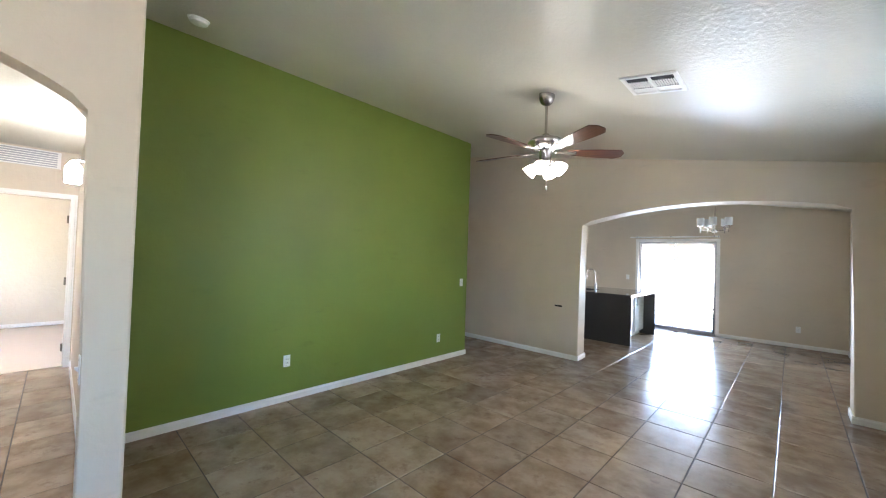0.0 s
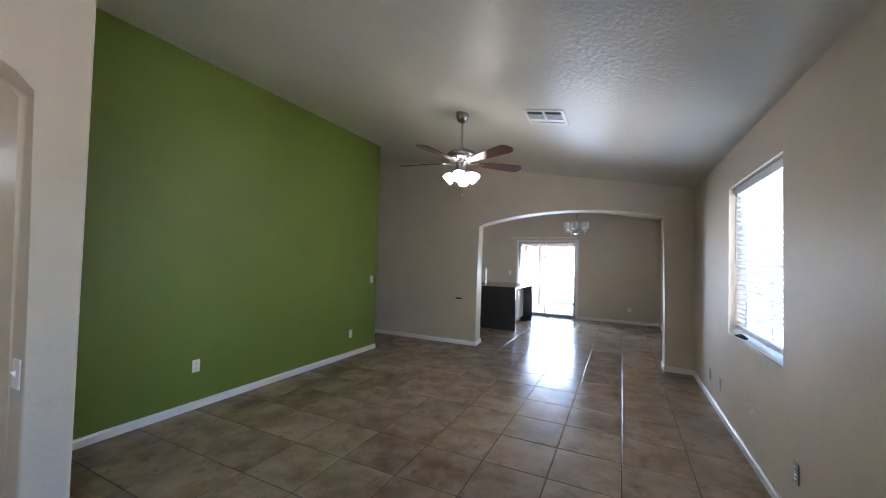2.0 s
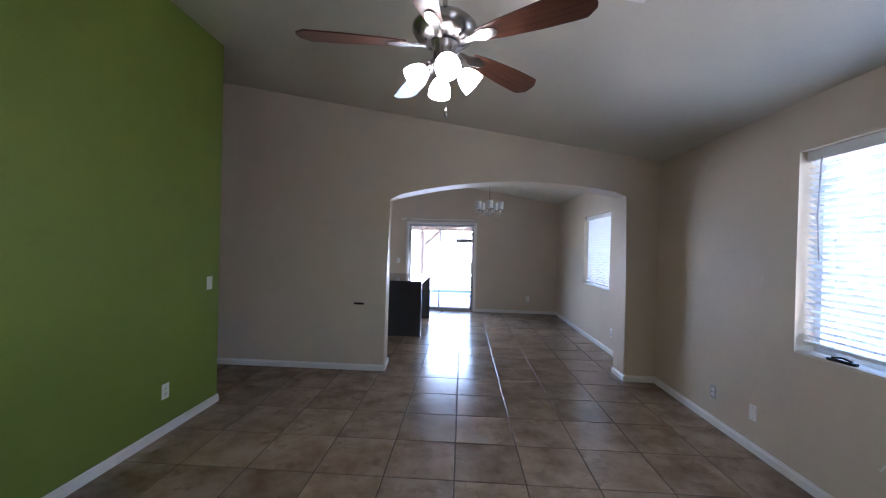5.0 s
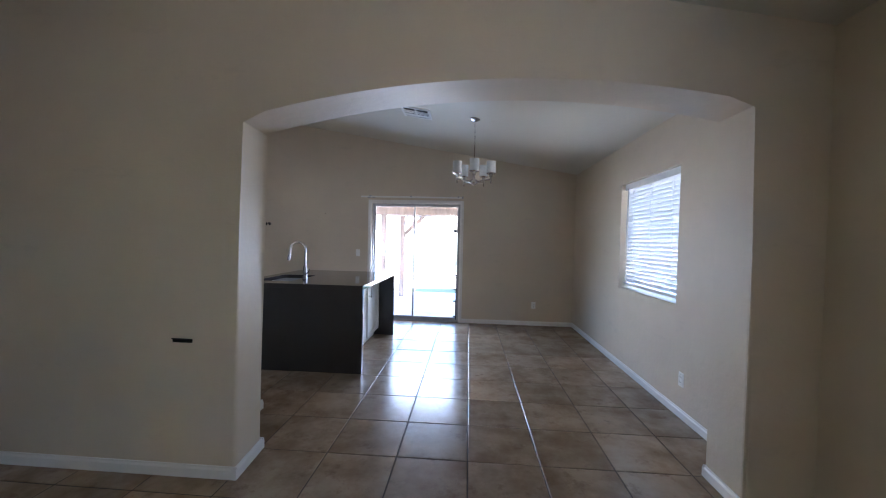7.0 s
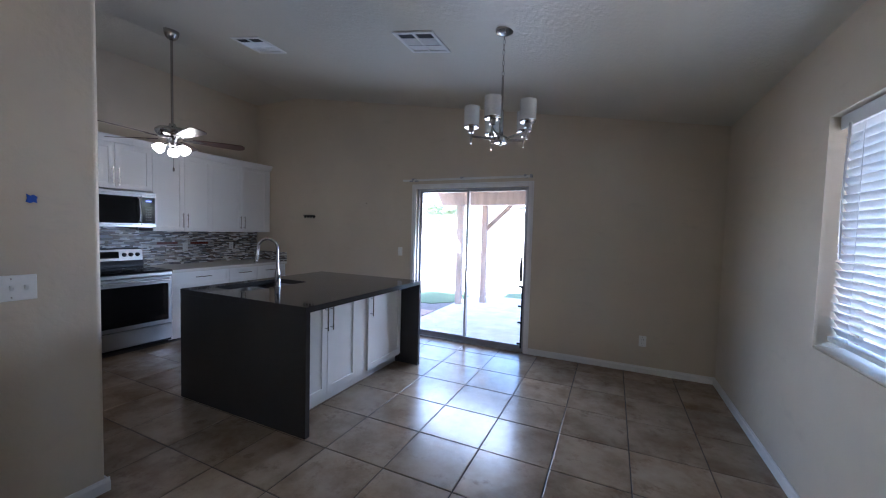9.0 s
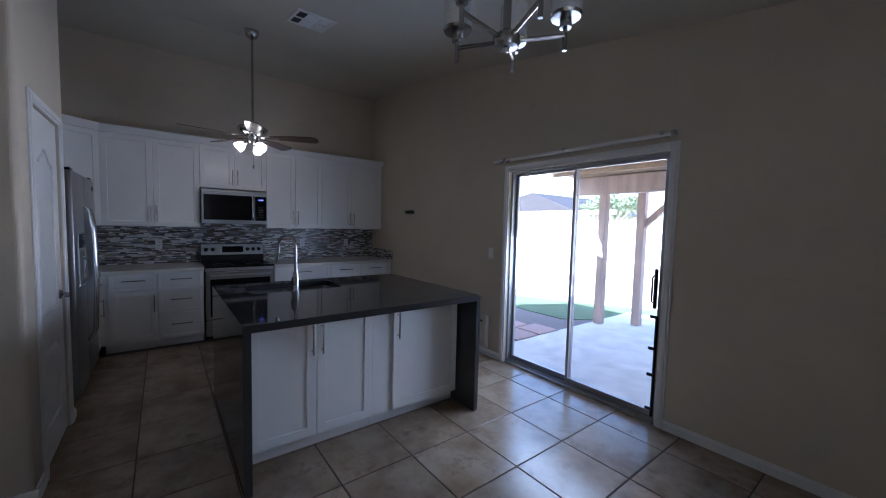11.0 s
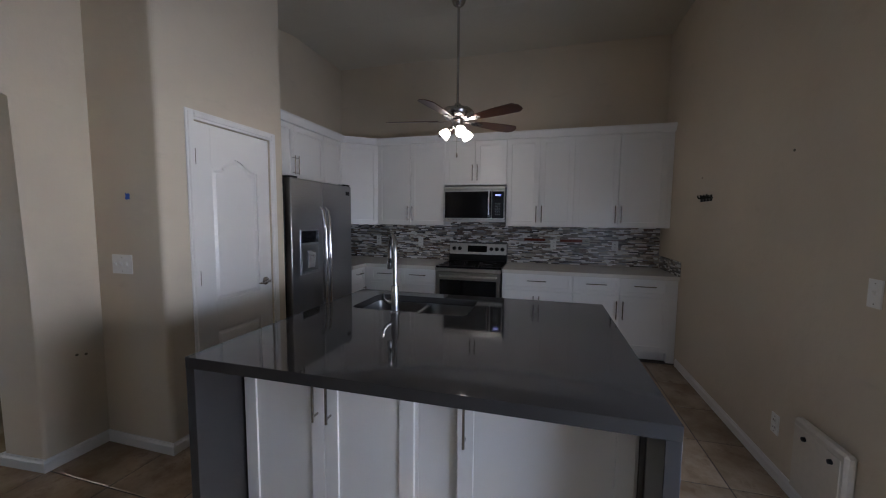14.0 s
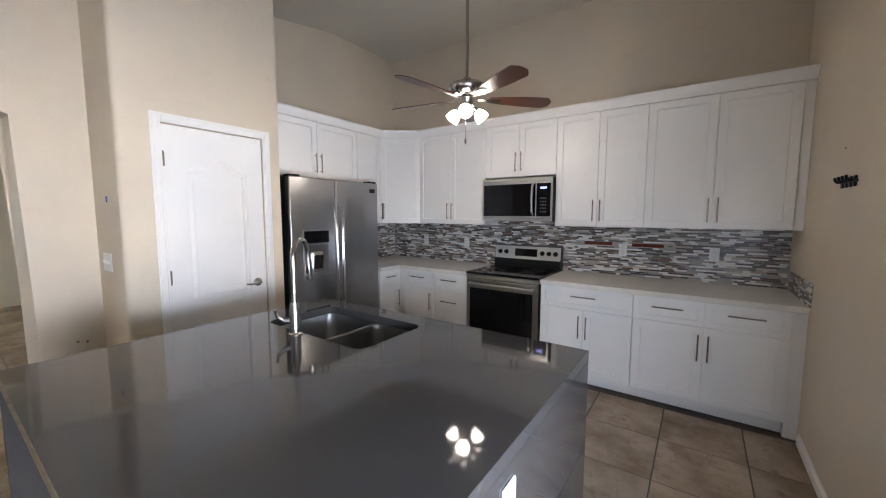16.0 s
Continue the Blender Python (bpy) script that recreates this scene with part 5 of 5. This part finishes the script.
for cx, cy, r in ((-0.08, -0.17, 0.085), (-0.08, 0.17, 0.10), (0.14, -0.17, 0.105), (0.14, 0.17, 0.08)):
    part("burner_ring", shell([(r, CZ + 0.0101), (r, CZ + 0.0106), (r - 0.004, CZ + 0.0106), (r - 0.004, CZ + 0.0101)], m=Matrix.Translation((cx, cy, 0)), steps=32), M_RING, st)

# ---- microwave ----
mw = thing("microwave", "stainless over-range microwave with a dark window", "microwave", Matrix.Translation((XK, (6.64 + 7.385) / 2, 1.395)))
hw, d, h = 0.371, 0.40, 0.425
part("body", box(0.002, d - 0.03, -hw, hw, 0.0, h, 0.003), M_BLACK, mw)
dr = part("door", box(d - 0.03, d, -hw, hw * 0.58, 0.03, h - 0.035, 0.005), M_STEEL_H, mw, "stainless door")
part("window", box(d - 0.001, d + 0.003, -hw + 0.022, hw * 0.565, 0.048, h - 0.062, 0.004), M_BLACKGLASS, dr, "dark glass window")
part("panel", box(d - 0.03, d + 0.001, hw * 0.585, hw, 0.03, h - 0.035, 0.005), M_STEEL_H, mw)
part("keypad", box(d + 0.001, d + 0.003, hw * 0.60, hw - 0.012, 0.048, h - 0.062, 0.002), M_BLACKGLASS, mw, "black keypad")
part("clock", box(d + 0.003, d + 0.004, hw * 0.70, hw - 0.05, h - 0.115, h - 0.097), glowing_glass("blue_clock_display", (0.15, 0.2, 1.0), 0.14), mw, "lit blue clock")
for i in range(5):
    for j in range(3):
        part("key", box(d + 0.003, d + 0.0042, hw * 0.70 + 0.022 * j, hw * 0.70 + 0.022 * j + 0.015, 0.085 + 0.032 * i, 0.085 + 0.032 * i + 0.014), M_RING, mw)
part("top_vent", box(d - 0.03, d - 0.002, -hw, hw, h - 0.034, h, 0.004), M_STEEL_H, mw)
part("bottom_trim", box(d - 0.03, d - 0.002, -hw, hw, 0.0, 0.029, 0.004), M_STEEL_H, mw)
part("handle", tube([(d, hw * 0.50, 0.06), (d + 0.035, hw * 0.51, 0.09), (d + 0.045, hw * 0.51, 0.21), (d + 0.035, hw * 0.51, 0.33), (d, hw * 0.50, 0.36)], 0.011, steps=12), M_CHROME, mw, "curved steel handle", True)

# ---- fridge ----
FL, FR_, FY, FH = -3.53, -2.52, 5.755, 1.775
fg = thing("fridge", "stainless side-by-side fridge with a door dispenser", "fridge", Matrix.Translation(((FL + FR_) / 2, FY, 0)))
w2 = (FR_ - FL) / 2
part("cabinet", box(-w2 + 0.005, w2 - 0.005, -0.70, -0.075, 0.02, FH - 0.02, 0.006), M_BLACK, fg, "dark grey cabinet")
part("kick_grille", box(-w2 + 0.01, w2 - 0.01, -0.09, -0.06, 0.015, 0.09), M_BLACK, fg)
split = -2.985 - (FL + FR_) / 2
for nm, a, b in (("freezer_door", split + 0.004, w2), ("fridge_door", -w2, split - 0.004)):
    bm = box(a, b, -0.07, 0.0, 0.10, FH, 0.012, segments=3)
    dr = part(nm, bm, M_STEEL, fg, "brushed stainless door", True)
    sx = 0.042 if nm == "freezer_door" else -0.042
    bm = tube([(split + sx, 0.0, 0.42), (split + sx * 0.95, 0.045, 0.50), (split + sx * 0.75, 0.062, 0.95), (split + sx * 0.85, 0.055, 1.35), (split + sx, 0.035, 1.50), (split + sx, 0.0, 1.53)], [0.012, 0.014, 0.015, 0.015, 0.013, 0.011], steps=12)
    part("handle", bm, M_CHROME, dr, "curved steel handle", True)
    if nm == "freezer_door":
        x0, x1 = -2.905 - (FL + FR_) / 2, -2.625 - (FL + FR_) / 2
        disp = part("dispenser", box(x0, x1, 0.0, 0.008, 0.915, 1.325, 0.004), M_ALU, dr, "grey dispenser surround")
        part("display", box(x0 + 0.012, x1 - 0.012, 0.008, 0.011, 1.205, 1.312, 0.002), M_BLACKGLASS, disp, "black display")
        part("recess", box(x0 + 0.02, x1 - 0.02, 0.008, 0.0095, 0.94, 1.185), M_SINK, disp, "dim steel recess")
        part("paddle", prism([(0.010, 0.98), (0.018, 0.975), (0.034, 1.10), (0.012, 1.13)], "x", x0 + 0.09, x1 - 0.09), M_CHROME, disp, "bright steel paddle")
        part("drip_tray", box(x0 + 0.02, x1 - 0.02, 0.0095, 0.035, 0.93, 0.945, 0.003), M_STEEL, disp)
    else:
        part("badge", box(-w2 + 0.045, -w2 + 0.115, 0.0, 0.004, FH - 0.10, FH - 0.06, 0.001), M_BLACK, dr, "small dark badge")
for x in (-w2 + 0.06, w2 - 0.06):
    part("hinge_cover", box(x - 0.05, x + 0.05, -0.10, -0.01, FH - 0.001, FH + 0.018, 0.004), M_BLACK, fg)
part("gap_strip", box(-w2 + 0.005, w2 - 0.005, -0.60, -0.09, FH - 0.02, FH - 0.002), M_BLACK, fg)

# ---- island ----
IX0, IX1, IY0, IY1, IZ = -2.255, -0.862, 6.568, 8.20, 0.914
TH = 0.042
SX0, SX1, SY0, SY1 = -2.13, -1.725, 6.76, 7.45
isl = thing("island_worktop", "dark grey quartz waterfall worktop of the kitchen island", "worktop", Matrix.Translation(((IX0 + IX1) / 2, (IY0 + IY1) / 2, 0)))
ox, oy = (IX0 + IX1) / 2, (IY0 + IY1) / 2


def rounded(x0, x1, y0, y1, r, n=5):
    pts = []
    for cx, cy, a0 in ((x1 - r, y1 - r, 0), (x0 + r, y1 - r, 90), (x0 + r, y0 + r, 180), (x1 - r, y0 + r, 270)):
        for k in range(n + 1):
            a = radians(a0 + 90 * k / n)
            pts.append((cx + r * math.cos(a), cy + r * math.sin(a)))
    return pts


# top slab with a rounded cut-out for the sink
bm = bmesh.new()
outer = [(IX1, IY1), (IX0, IY1), (IX0, IY0), (IX1, IY0)]
inner = rounded(SX0, SX1, SY0, SY1, 0.05)
for z, flip in ((IZ, False), (IZ - TH, True)):
    o = [bm.verts.new((x - ox, y - oy, z)) for x, y in outer]
    n = [bm.verts.new((x - ox, y - oy, z)) for x, y in inner]
    q = len(n) // 4
    for k in range(4):
        arc = n[k * q:(k + 1) * q]
        bm.faces.new([o[k]] + arc)
        bm.faces.new([o[k], arc[-1], n[((k + 1) * q) % len(n)], o[(k + 1) % 4]])
    if flip:
        lo_o, lo_n = o, n
    else:
        hi_o, hi_n = o, n
for lo, hi in ((lo_o, hi_o), (lo_n, hi_n)):
    for k in range(len(lo)):
        j = (k + 1) % len(lo)
        bm.faces.new((lo[k], lo[j], hi[j], hi[k]))
rim = [e for e in bm.edges if len(e.link_faces) == 2 and e.calc_face_angle(0) > 1.2]
bmesh.ops.bevel(bm, geom=rim, offset=0.003, segments=2, affect="EDGES")
part("top_slab", bm, M_ISLAND, isl)
for a, b in ((IY0, IY0 + 0.04), (IY1 - 0.04, IY1)):
    leg = part("waterfall_panel", box(IX0 - ox, IX1 - ox, a - oy, b - oy, 0.0, IZ - TH - 0.0005, 0.0015), M_ISLAND, isl)
plate = wall_plate("island_outlet", (-1.50, IY1, 0.77), (0, 1), "white outlet plate on the island end panel")

CX = -1.075     # cabinet fronts under the island
ic = back_run(CX - 0.019)
ya, yb = IY0 + 0.042, IY1 - 0.042
zt = IZ - TH - 0.004
cabinet("island_cabinet", "white shaker island cabinet with two tall doors", ic, ya, 7.405, 0, zt, 0.56, [(ya + 0.012, 7.012, 0.10, zt, "b"), (7.012, 7.395, 0.10, zt, "a")], [], 0.085, "island cabinets", "high")
solid("island_back_panel", box(IX0 + 0.03, IX0 + 0.05, ya + 0.001, yb - 0.001, 0.0, zt), M_CAB, "white panel closing the kitchen side of the island", "panel")
cabinet("island_cabinet", "white shaker island cabinet with one wide door", ic, 7.407, yb, 0, zt, 0.56, [(7.56, yb - 0.01, 0.10, zt, "a")], [], 0.085, "island cabinets", "high")

# sink
sk = thing("sink", "double-bowl undermount stainless kitchen sink", "sink", Matrix.Translation(((SX0 + SX1) / 2, (SY0 + SY1) / 2, IZ - TH)))
cx, cy = (SX0 + SX1) / 2, (SY0 + SY1) / 2
split = 7.125
for nm, a, b, depth in (("large_bowl", SY0 - 0.008, split - 0.012, 0.19), ("small_bowl", split + 0.012, SY1 + 0.008, 0.17)):
    bm = bmesh.new()
    rings = []
    for inset, z in ((-0.004, 0.0), (0.0, -0.004), (0.004, -0.05), (0.010, -depth + 0.04), (0.030, -depth + 0.008), (0.06, -depth), (0.12, -depth - 0.004)):
        pts = rounded(SX0 - 0.008 + inset, SX1 + 0.008 - inset, a + inset, b - inset, max(0.02, 0.055 - inset * 0.2), 5)
        rings.append([bm.verts.new((x - cx, y - cy, z)) for x, y in pts])
    for lo, hi in zip(rings, rings[1:]):
        for k in range(len(lo)):
            j = (k + 1) % len(lo)
            bm.faces.new((lo[k], lo[j], hi[j], hi[k]))
    bm.faces.new(rings[-1])
    bowl = part(nm, bm, M_SINK, sk, "", True)
    part("drain", lathe([(0.0, 0.0), (0.042, 0.0), (0.045, 0.004), (0.0, 0.003)], m=Matrix.Translation((0, (a + b) / 2 - cy, -depth - 0.003))), M_CHROME, bowl)
part("divider", box(SX0 - cx + 0.001, SX1 - cx - 0.001, split - cy - 0.0125, split - cy + 0.0125, -0.05, -0.002, 0.004), M_SINK, sk)

# faucet
fc = thing("faucet", "brushed nickel pull-down gooseneck faucet", "faucet", Matrix.Translation((-1.695, 7.057, IZ)) @ Matrix.Rotation(radians(33), 4, "Z"))
part("base", lathe([(0.0, 0.0), (0.030, 0.0), (0.030, 0.006), (0.024, 0.012), (0.023, 0.11), (0.019, 0.15), (0.0, 0.15)]), M_NICKEL, fc, "", True)
pts = [(0, 0, 0.14), (0, 0, 0.32)] + [(-0.082 + 0.082 * math.cos(a), 0.0, 0.345 + 0.082 * math.sin(a)) for a in [math.pi * k / 12 for k in range(0, 12)]] + [(-0.166, 0.0, 0.315)]
part("gooseneck", tube(pts, 0.012, steps=14), M_NICKEL, fc, "", True)
sp = part("spray_head", tube([(-0.165, 0.0, 0.33), (-0.170, 0.0, 0.29), (-0.178, 0.0, 0.24), (-0.180, 0.0, 0.22)], [0.0135, 0.015, 0.0175, 0.015], steps=14), M_NICKEL, fc, "", True)
part("button", box(-0.163, -0.152, -0.006, 0.006, 0.255, 0.285, 0.003), M_BLACK, sp)
part("lever", tube([(0.0, -0.02, 0.06), (0.012, -0.045, 0.064), (0.028, -0.066, 0.085), (0.036, -0.072, 0.12)], [0.013, 0.011, 0.008, 0.007], steps=10), M_NICKEL, fc, "nickel side lever", True)

# ---- outside ----
structure("ground", box(-60, 60, -60, 90, -0.6, -0.12), M_EARTH, "dry desert ground reaching the horizon")
structure("pavement_patio", box(-1.98, 4.5, YF + 0.16, 13.0, -0.12, -0.045, 0.01), M_CONCRETE, "pale concrete patio slab")
structure("pavement_threshold", box(SL - 0.05, SR + 0.05, YF + 0.16, YF + 0.26, -0.045, -0.012, 0.005), M_CONCRETE, "concrete door threshold")
structure("ground_gravel", prism([(-6.0, YF + 0.16), (-1.985, YF + 0.16), (-1.985, 11.95), (-2.37, 11.48), (-3.06, 11.48), (-3.98, 11.57), (-6.0, 11.5)], "z", -0.12, -0.06), M_GRAVEL, "loose grey gravel bed beside the patio")
structure("ground_lawn", prism([(-14, 10.9), (-6.0, 11.5), (-3.98, 11.57), (-3.06, 11.48), (-2.37, 11.48), (-1.985, 11.95), (-1.985, 13.02), (4.5, 13.05), (4.5, 14.0), (-1.6, 13.7), (-2.9, 12.96), (-3.7, 12.6), (-4.76, 12.25), (-14, 11.5)], "z", -0.12, -0.05), M_GRASS, "curved strip of green lawn")
prng = random.Random(5)
walkway = thing("ground_pavers", "reddish flat paving stones set in the gravel", "pavers", kind="structure")
for i in range(3):
    for j in range(3):
        x, y = -2.40 - 0.46 * i + prng.uniform(-0.03, 0.03), YF + 0.35 + 0.46 * j - 0.12 * i
        part("paver", box(x, x + 0.42, y, y + 0.42, -0.06, -0.035 + prng.uniform(-0.004, 0.004), 0.008), M_PAVER, walkway)
patio = thing("patio_cover", "tan patio roof on brown timber posts", "patio cover")
part("roof_boards", prism([(YF + 0.16, 2.50), (12.35, 2.20), (12.35, 2.24), (YF + 0.16, 2.54)], "x", -2.4, 4.5), M_PATIO_CEIL, patio, "tan painted boards")
part("beam", box(-2.4, 4.5, 11.65, 11.79, 1.98, 2.255, 0.008), M_WOODPOST, patio, "brown timber beam")
for x, y, top, braced in ((-1.86, 11.72, 1.98, 0), (-1.47, 12.13, 2.215, 1), (0.9, 11.72, 1.98, 1), (4.2, 11.72, 1.98, -1)):
    post = part("post", box(x - 0.06, x + 0.06, y - 0.06, y + 0.06, -0.045, top, 0.006), M_WOODPOST, patio, "brown timber post")
    if braced:
        x0 = x + braced * 0.06
        bm = prism([(x0, top - 0.74), (x0, top - 0.62), (x0 + braced * 0.52, top - 0.12), (x0 + braced * 0.52, top - 0.24)], "y", y - 0.04, y + 0.04)
        part("brace", bm, M_WOODPOST, post)
part("outer_beam", box(-1.6, 4.5, 12.07, 12.19, 2.06, 2.2, 0.006), M_WOODPOST, patio, "brown timber beam")
for y in (9.9, 10.5, 11.1):
    zz = 2.50 - 0.30 * (y - YF - 0.16) / (12.35 - YF - 0.16)
    part("rafter", box(-2.4, 4.5, y - 0.03, y + 0.03, zz - 0.10, zz - 0.005), M_PATIO_CEIL, patio)
swing = thing("play_frame", "weathered wooden play frame standing on the lawn", "play frame", Matrix.Translation((-6.5, 16.0, -0.12)))
for x in (-1.3, 1.3):
    part("post", box(x - 0.05, x + 0.05, -0.05, 0.05, 0, 1.97, 0.006), M_WOODPOST, swing)
part("crossbar", box(-2.6, 2.6, -0.06, 0.06, 1.97, 2.09, 0.006), M_WOODPOST, swing)


def block_wall(name, m, length, label, mat):
    t = thing(name, label, "wall", m, kind="structure")
    part("core", box(0, length, 0.004, 0.146, 0, 1.80), mat, t)
    part("cap", box(-0.02, length + 0.02, -0.015, 0.165, 1.80, 1.86, 0.006), mat, t)
    bm = bmesh.new()
    for r in range(9):
        x = -0.2 if r % 2 else 0.0
        while x < length:
            a, b = max(0, x + 0.005), min(length, x + 0.395)
            if b > a:
                box(a, b, 0.0, 0.006, r * 0.2 + 0.005, r * 0.2 + 0.195, bm=bm)
            x += 0.4
    ob = part("block_courses", bm, mat, t)
    tagged(ob, kind="stuff")


block_wall("wall_yard_back", pose(-15, 19.0, -0.12), 26, "pale painted block wall at the back of the yard", M_BLOCK)
block_wall("wall_yard_side", pose(-15, -4.0, -0.12, 0, 0, 90), 23, "pale painted block wall at the side of the yard", M_BLOCK)
# darker copy of the block colour: the shade on this wall is painted in
block_wall("wall_yard_window_side", pose(6.2, 19.0, -0.12, 0, 0, -90), 23, "block wall opposite the windows, shade put into its grey-brown colour", simple("shaded_block", (0.13, 0.115, 0.11), 0.9, 0, 12, 0.15, (1, 1, 1), 0.4))


def house(name, m, w, d, label, peak=0.0):
    t = thing(name, label, "house", m)
    part("wall", box(-w / 2, w / 2, -d / 2, d / 2, 0, 2.7), M_STUCCO, t)
    roof = part("roof", prism([(-w / 2 - 0.5, 2.65), (w / 2 + 0.5, 2.65), (peak, 4.3)], "y", -d / 2 - 0.5, d / 2 + 0.5), M_ROOF, t, "grey shingle roof")
    part("fascia", box(-w / 2 - 0.55, w / 2 + 0.55, -d / 2 - 0.54, -d / 2 - 0.50, 2.5, 2.68), M_TRIM, t)
    for x in (-w / 4, w / 4):
        win = part("window", box(x - 0.6, x + 0.6, -d / 2 - 0.02, -d / 2, 1.0, 2.1), M_BLACKGLASS, t)
        bm = box(x - 0.66, x - 0.6, -d / 2 - 0.04, -d / 2, 0.95, 2.15)
        box(x + 0.6, x + 0.66, -d / 2 - 0.04, -d / 2, 0.95, 2.15, bm=bm)
        part("frame", bm, M_TRIM, win)


house("neighbour_house", pose(-19.4, 34.5, -0.12), 11, 9, "low stucco house with a grey gable roof", 1.6)
house("neighbour_house_far", pose(3, 27, -0.12), 12, 9, "low stucco house with a grey gable roof")


def yard_tree(x, y, height, spread, seed):
    """A small desert tree: forked tapered trunk and a loose crown of leaf clumps."""
    rng = random.Random(seed)
    t = thing("yard_tree", "pale green leafy tree beyond the yard wall", "tree", Matrix.Translation((x, y, -0.12)))
    part("trunk", tube([(0, 0, 0), (0.05, 0.02, height * 0.3), (0.0, 0.04, height * 0.55)], [0.12, 0.09, 0.06], steps=8), M_WOODPOST, t, "grey-brown trunk", True)
    tips = []
    for k in range(7):
        a = k * 0.9 + rng.uniform(-0.3, 0.3)
        end = Vector((spread * 0.7 * math.cos(a), spread * 0.7 * math.sin(a), height * rng.uniform(0.68, 0.92)))
        part("limb", tube([(0.0, 0.03, height * 0.45), tuple(end * 0.55 + Vector((0, 0, height * 0.18))), tuple(end)], [0.05, 0.03, 0.012], steps=6), M_WOODPOST, t, "", True)
        tips.append(end)
    bm = bmesh.new()
    for _ in range(2600):
        c = rng.choice(tips) + Vector((rng.gauss(0, 0.34), rng.gauss(0, 0.34), rng.gauss(0, 0.26))) * spread * 0.55
        u = Vector((rng.gauss(0, 1), rng.gauss(0, 1), rng.gauss(0, 1))).normalized() * rng.uniform(0.05, 0.09)
        w = u.orthogonal() * 0.45
        bm.faces.new([bm.verts.new(c + q) for q in (-u, w, u, -w)])
    crown = part("crown", bm, M_LEAF, t, "loose green crown")
    tagged(crown, kind="stuff")


M_LEAF = simple("pale_tree_leaf", (0.17, 0.21, 0.11), 0.6, 0, 8, 0.4)
yard_tree(-8.2, 24.0, 3.5, 1.5, 3)

# ---- floor tiles ----
def tile_mesh():
    h, b, t = TILE / 2 - 0.0035, 0.003, 0.010
    me = bpy.data.meshes.new("floor_tile")
    v = [(-h, -h, -t), (h, -h, -t), (h, h, -t), (-h, h, -t), (-h, -h, -b * 0.6), (h, -h, -b * 0.6), (h, h, -b * 0.6), (-h, h, -b * 0.6), (-h + b, -h + b, 0), (h - b, -h + b, 0), (h - b, h - b, 0), (-h + b, h - b, 0)]
    f = [(8, 9, 10, 11)] + [(a, (a + 1) % 4, (a + 1) % 4 + 4, a + 4) for a in range(4)] + [(a + 4, (a + 1) % 4 + 4, (a + 1) % 4 + 8, a + 8) for a in range(4)]
    me.from_pydata(v, [], f)
    me.materials.append(M_TILE)
    return me


tile_data = tile_mesh()
cells = []
for i in range(-14, 6):
    for j in range(-24, 6):
        x, y = 0.235 + TILE * (i + 0.5), 7.02 + TILE * (j + 0.5)
        main = -1.3 < x < 2.15 and YBACK < y < YF + 0.1
        living = XG - 0.2 < x <= -1.3 and YW - 0.3 < y < YB
        kitchen = XK < x <= -1.3 and YP - 0.75 < y < YF + 0.1 and not (x < -3.95 or (XP + 0.2 < x < XS - 0.2 and y < YP - 0.25))
        passage = -4.6 < x <= XG - 0.2 and YG - 0.2 < y < YB
        hall = XHALL - 0.1 < x <= -1.2 and -2.2 < y < -0.3
        if main or living or kitchen or passage or hall:
            near = (kitchen or main or living) and y > -0.9
            cells.append((0 if near else 1, abs(y - 4.5) + abs(x + 0.5) * 0.4, x, y))
cells.sort()
rng = random.Random(7)
for k, (_, _, x, y) in enumerate(cells[:300]):
    ob = new("tile", tile_data)
    ob.parent = floor
    ob.matrix_basis = Matrix.Translation((x, y, rng.uniform(-0.0006, 0.0006))) @ Matrix.Rotation(rng.choice((0, 1, 2, 3)) * math.pi / 2, 4, "Z") @ Matrix.Rotation(rng.uniform(-0.0009, 0.0009), 4, "X")
verts, faces = [], []
for _, _, x, y in cells[300:]:
    n = len(verts)
    verts += [(v.co.x + x, v.co.y + y, v.co.z) for v in tile_data.vertices]
    faces += [tuple(i + n for i in p.vertices) for p in tile_data.polygons]
me = bpy.data.meshes.new("far_tiles")
me.from_pydata(verts, [], faces)
me.materials.append(M_TILE)
far = new("far_tiles", me)
far.parent = floor
tagged(far, kind="stuff")
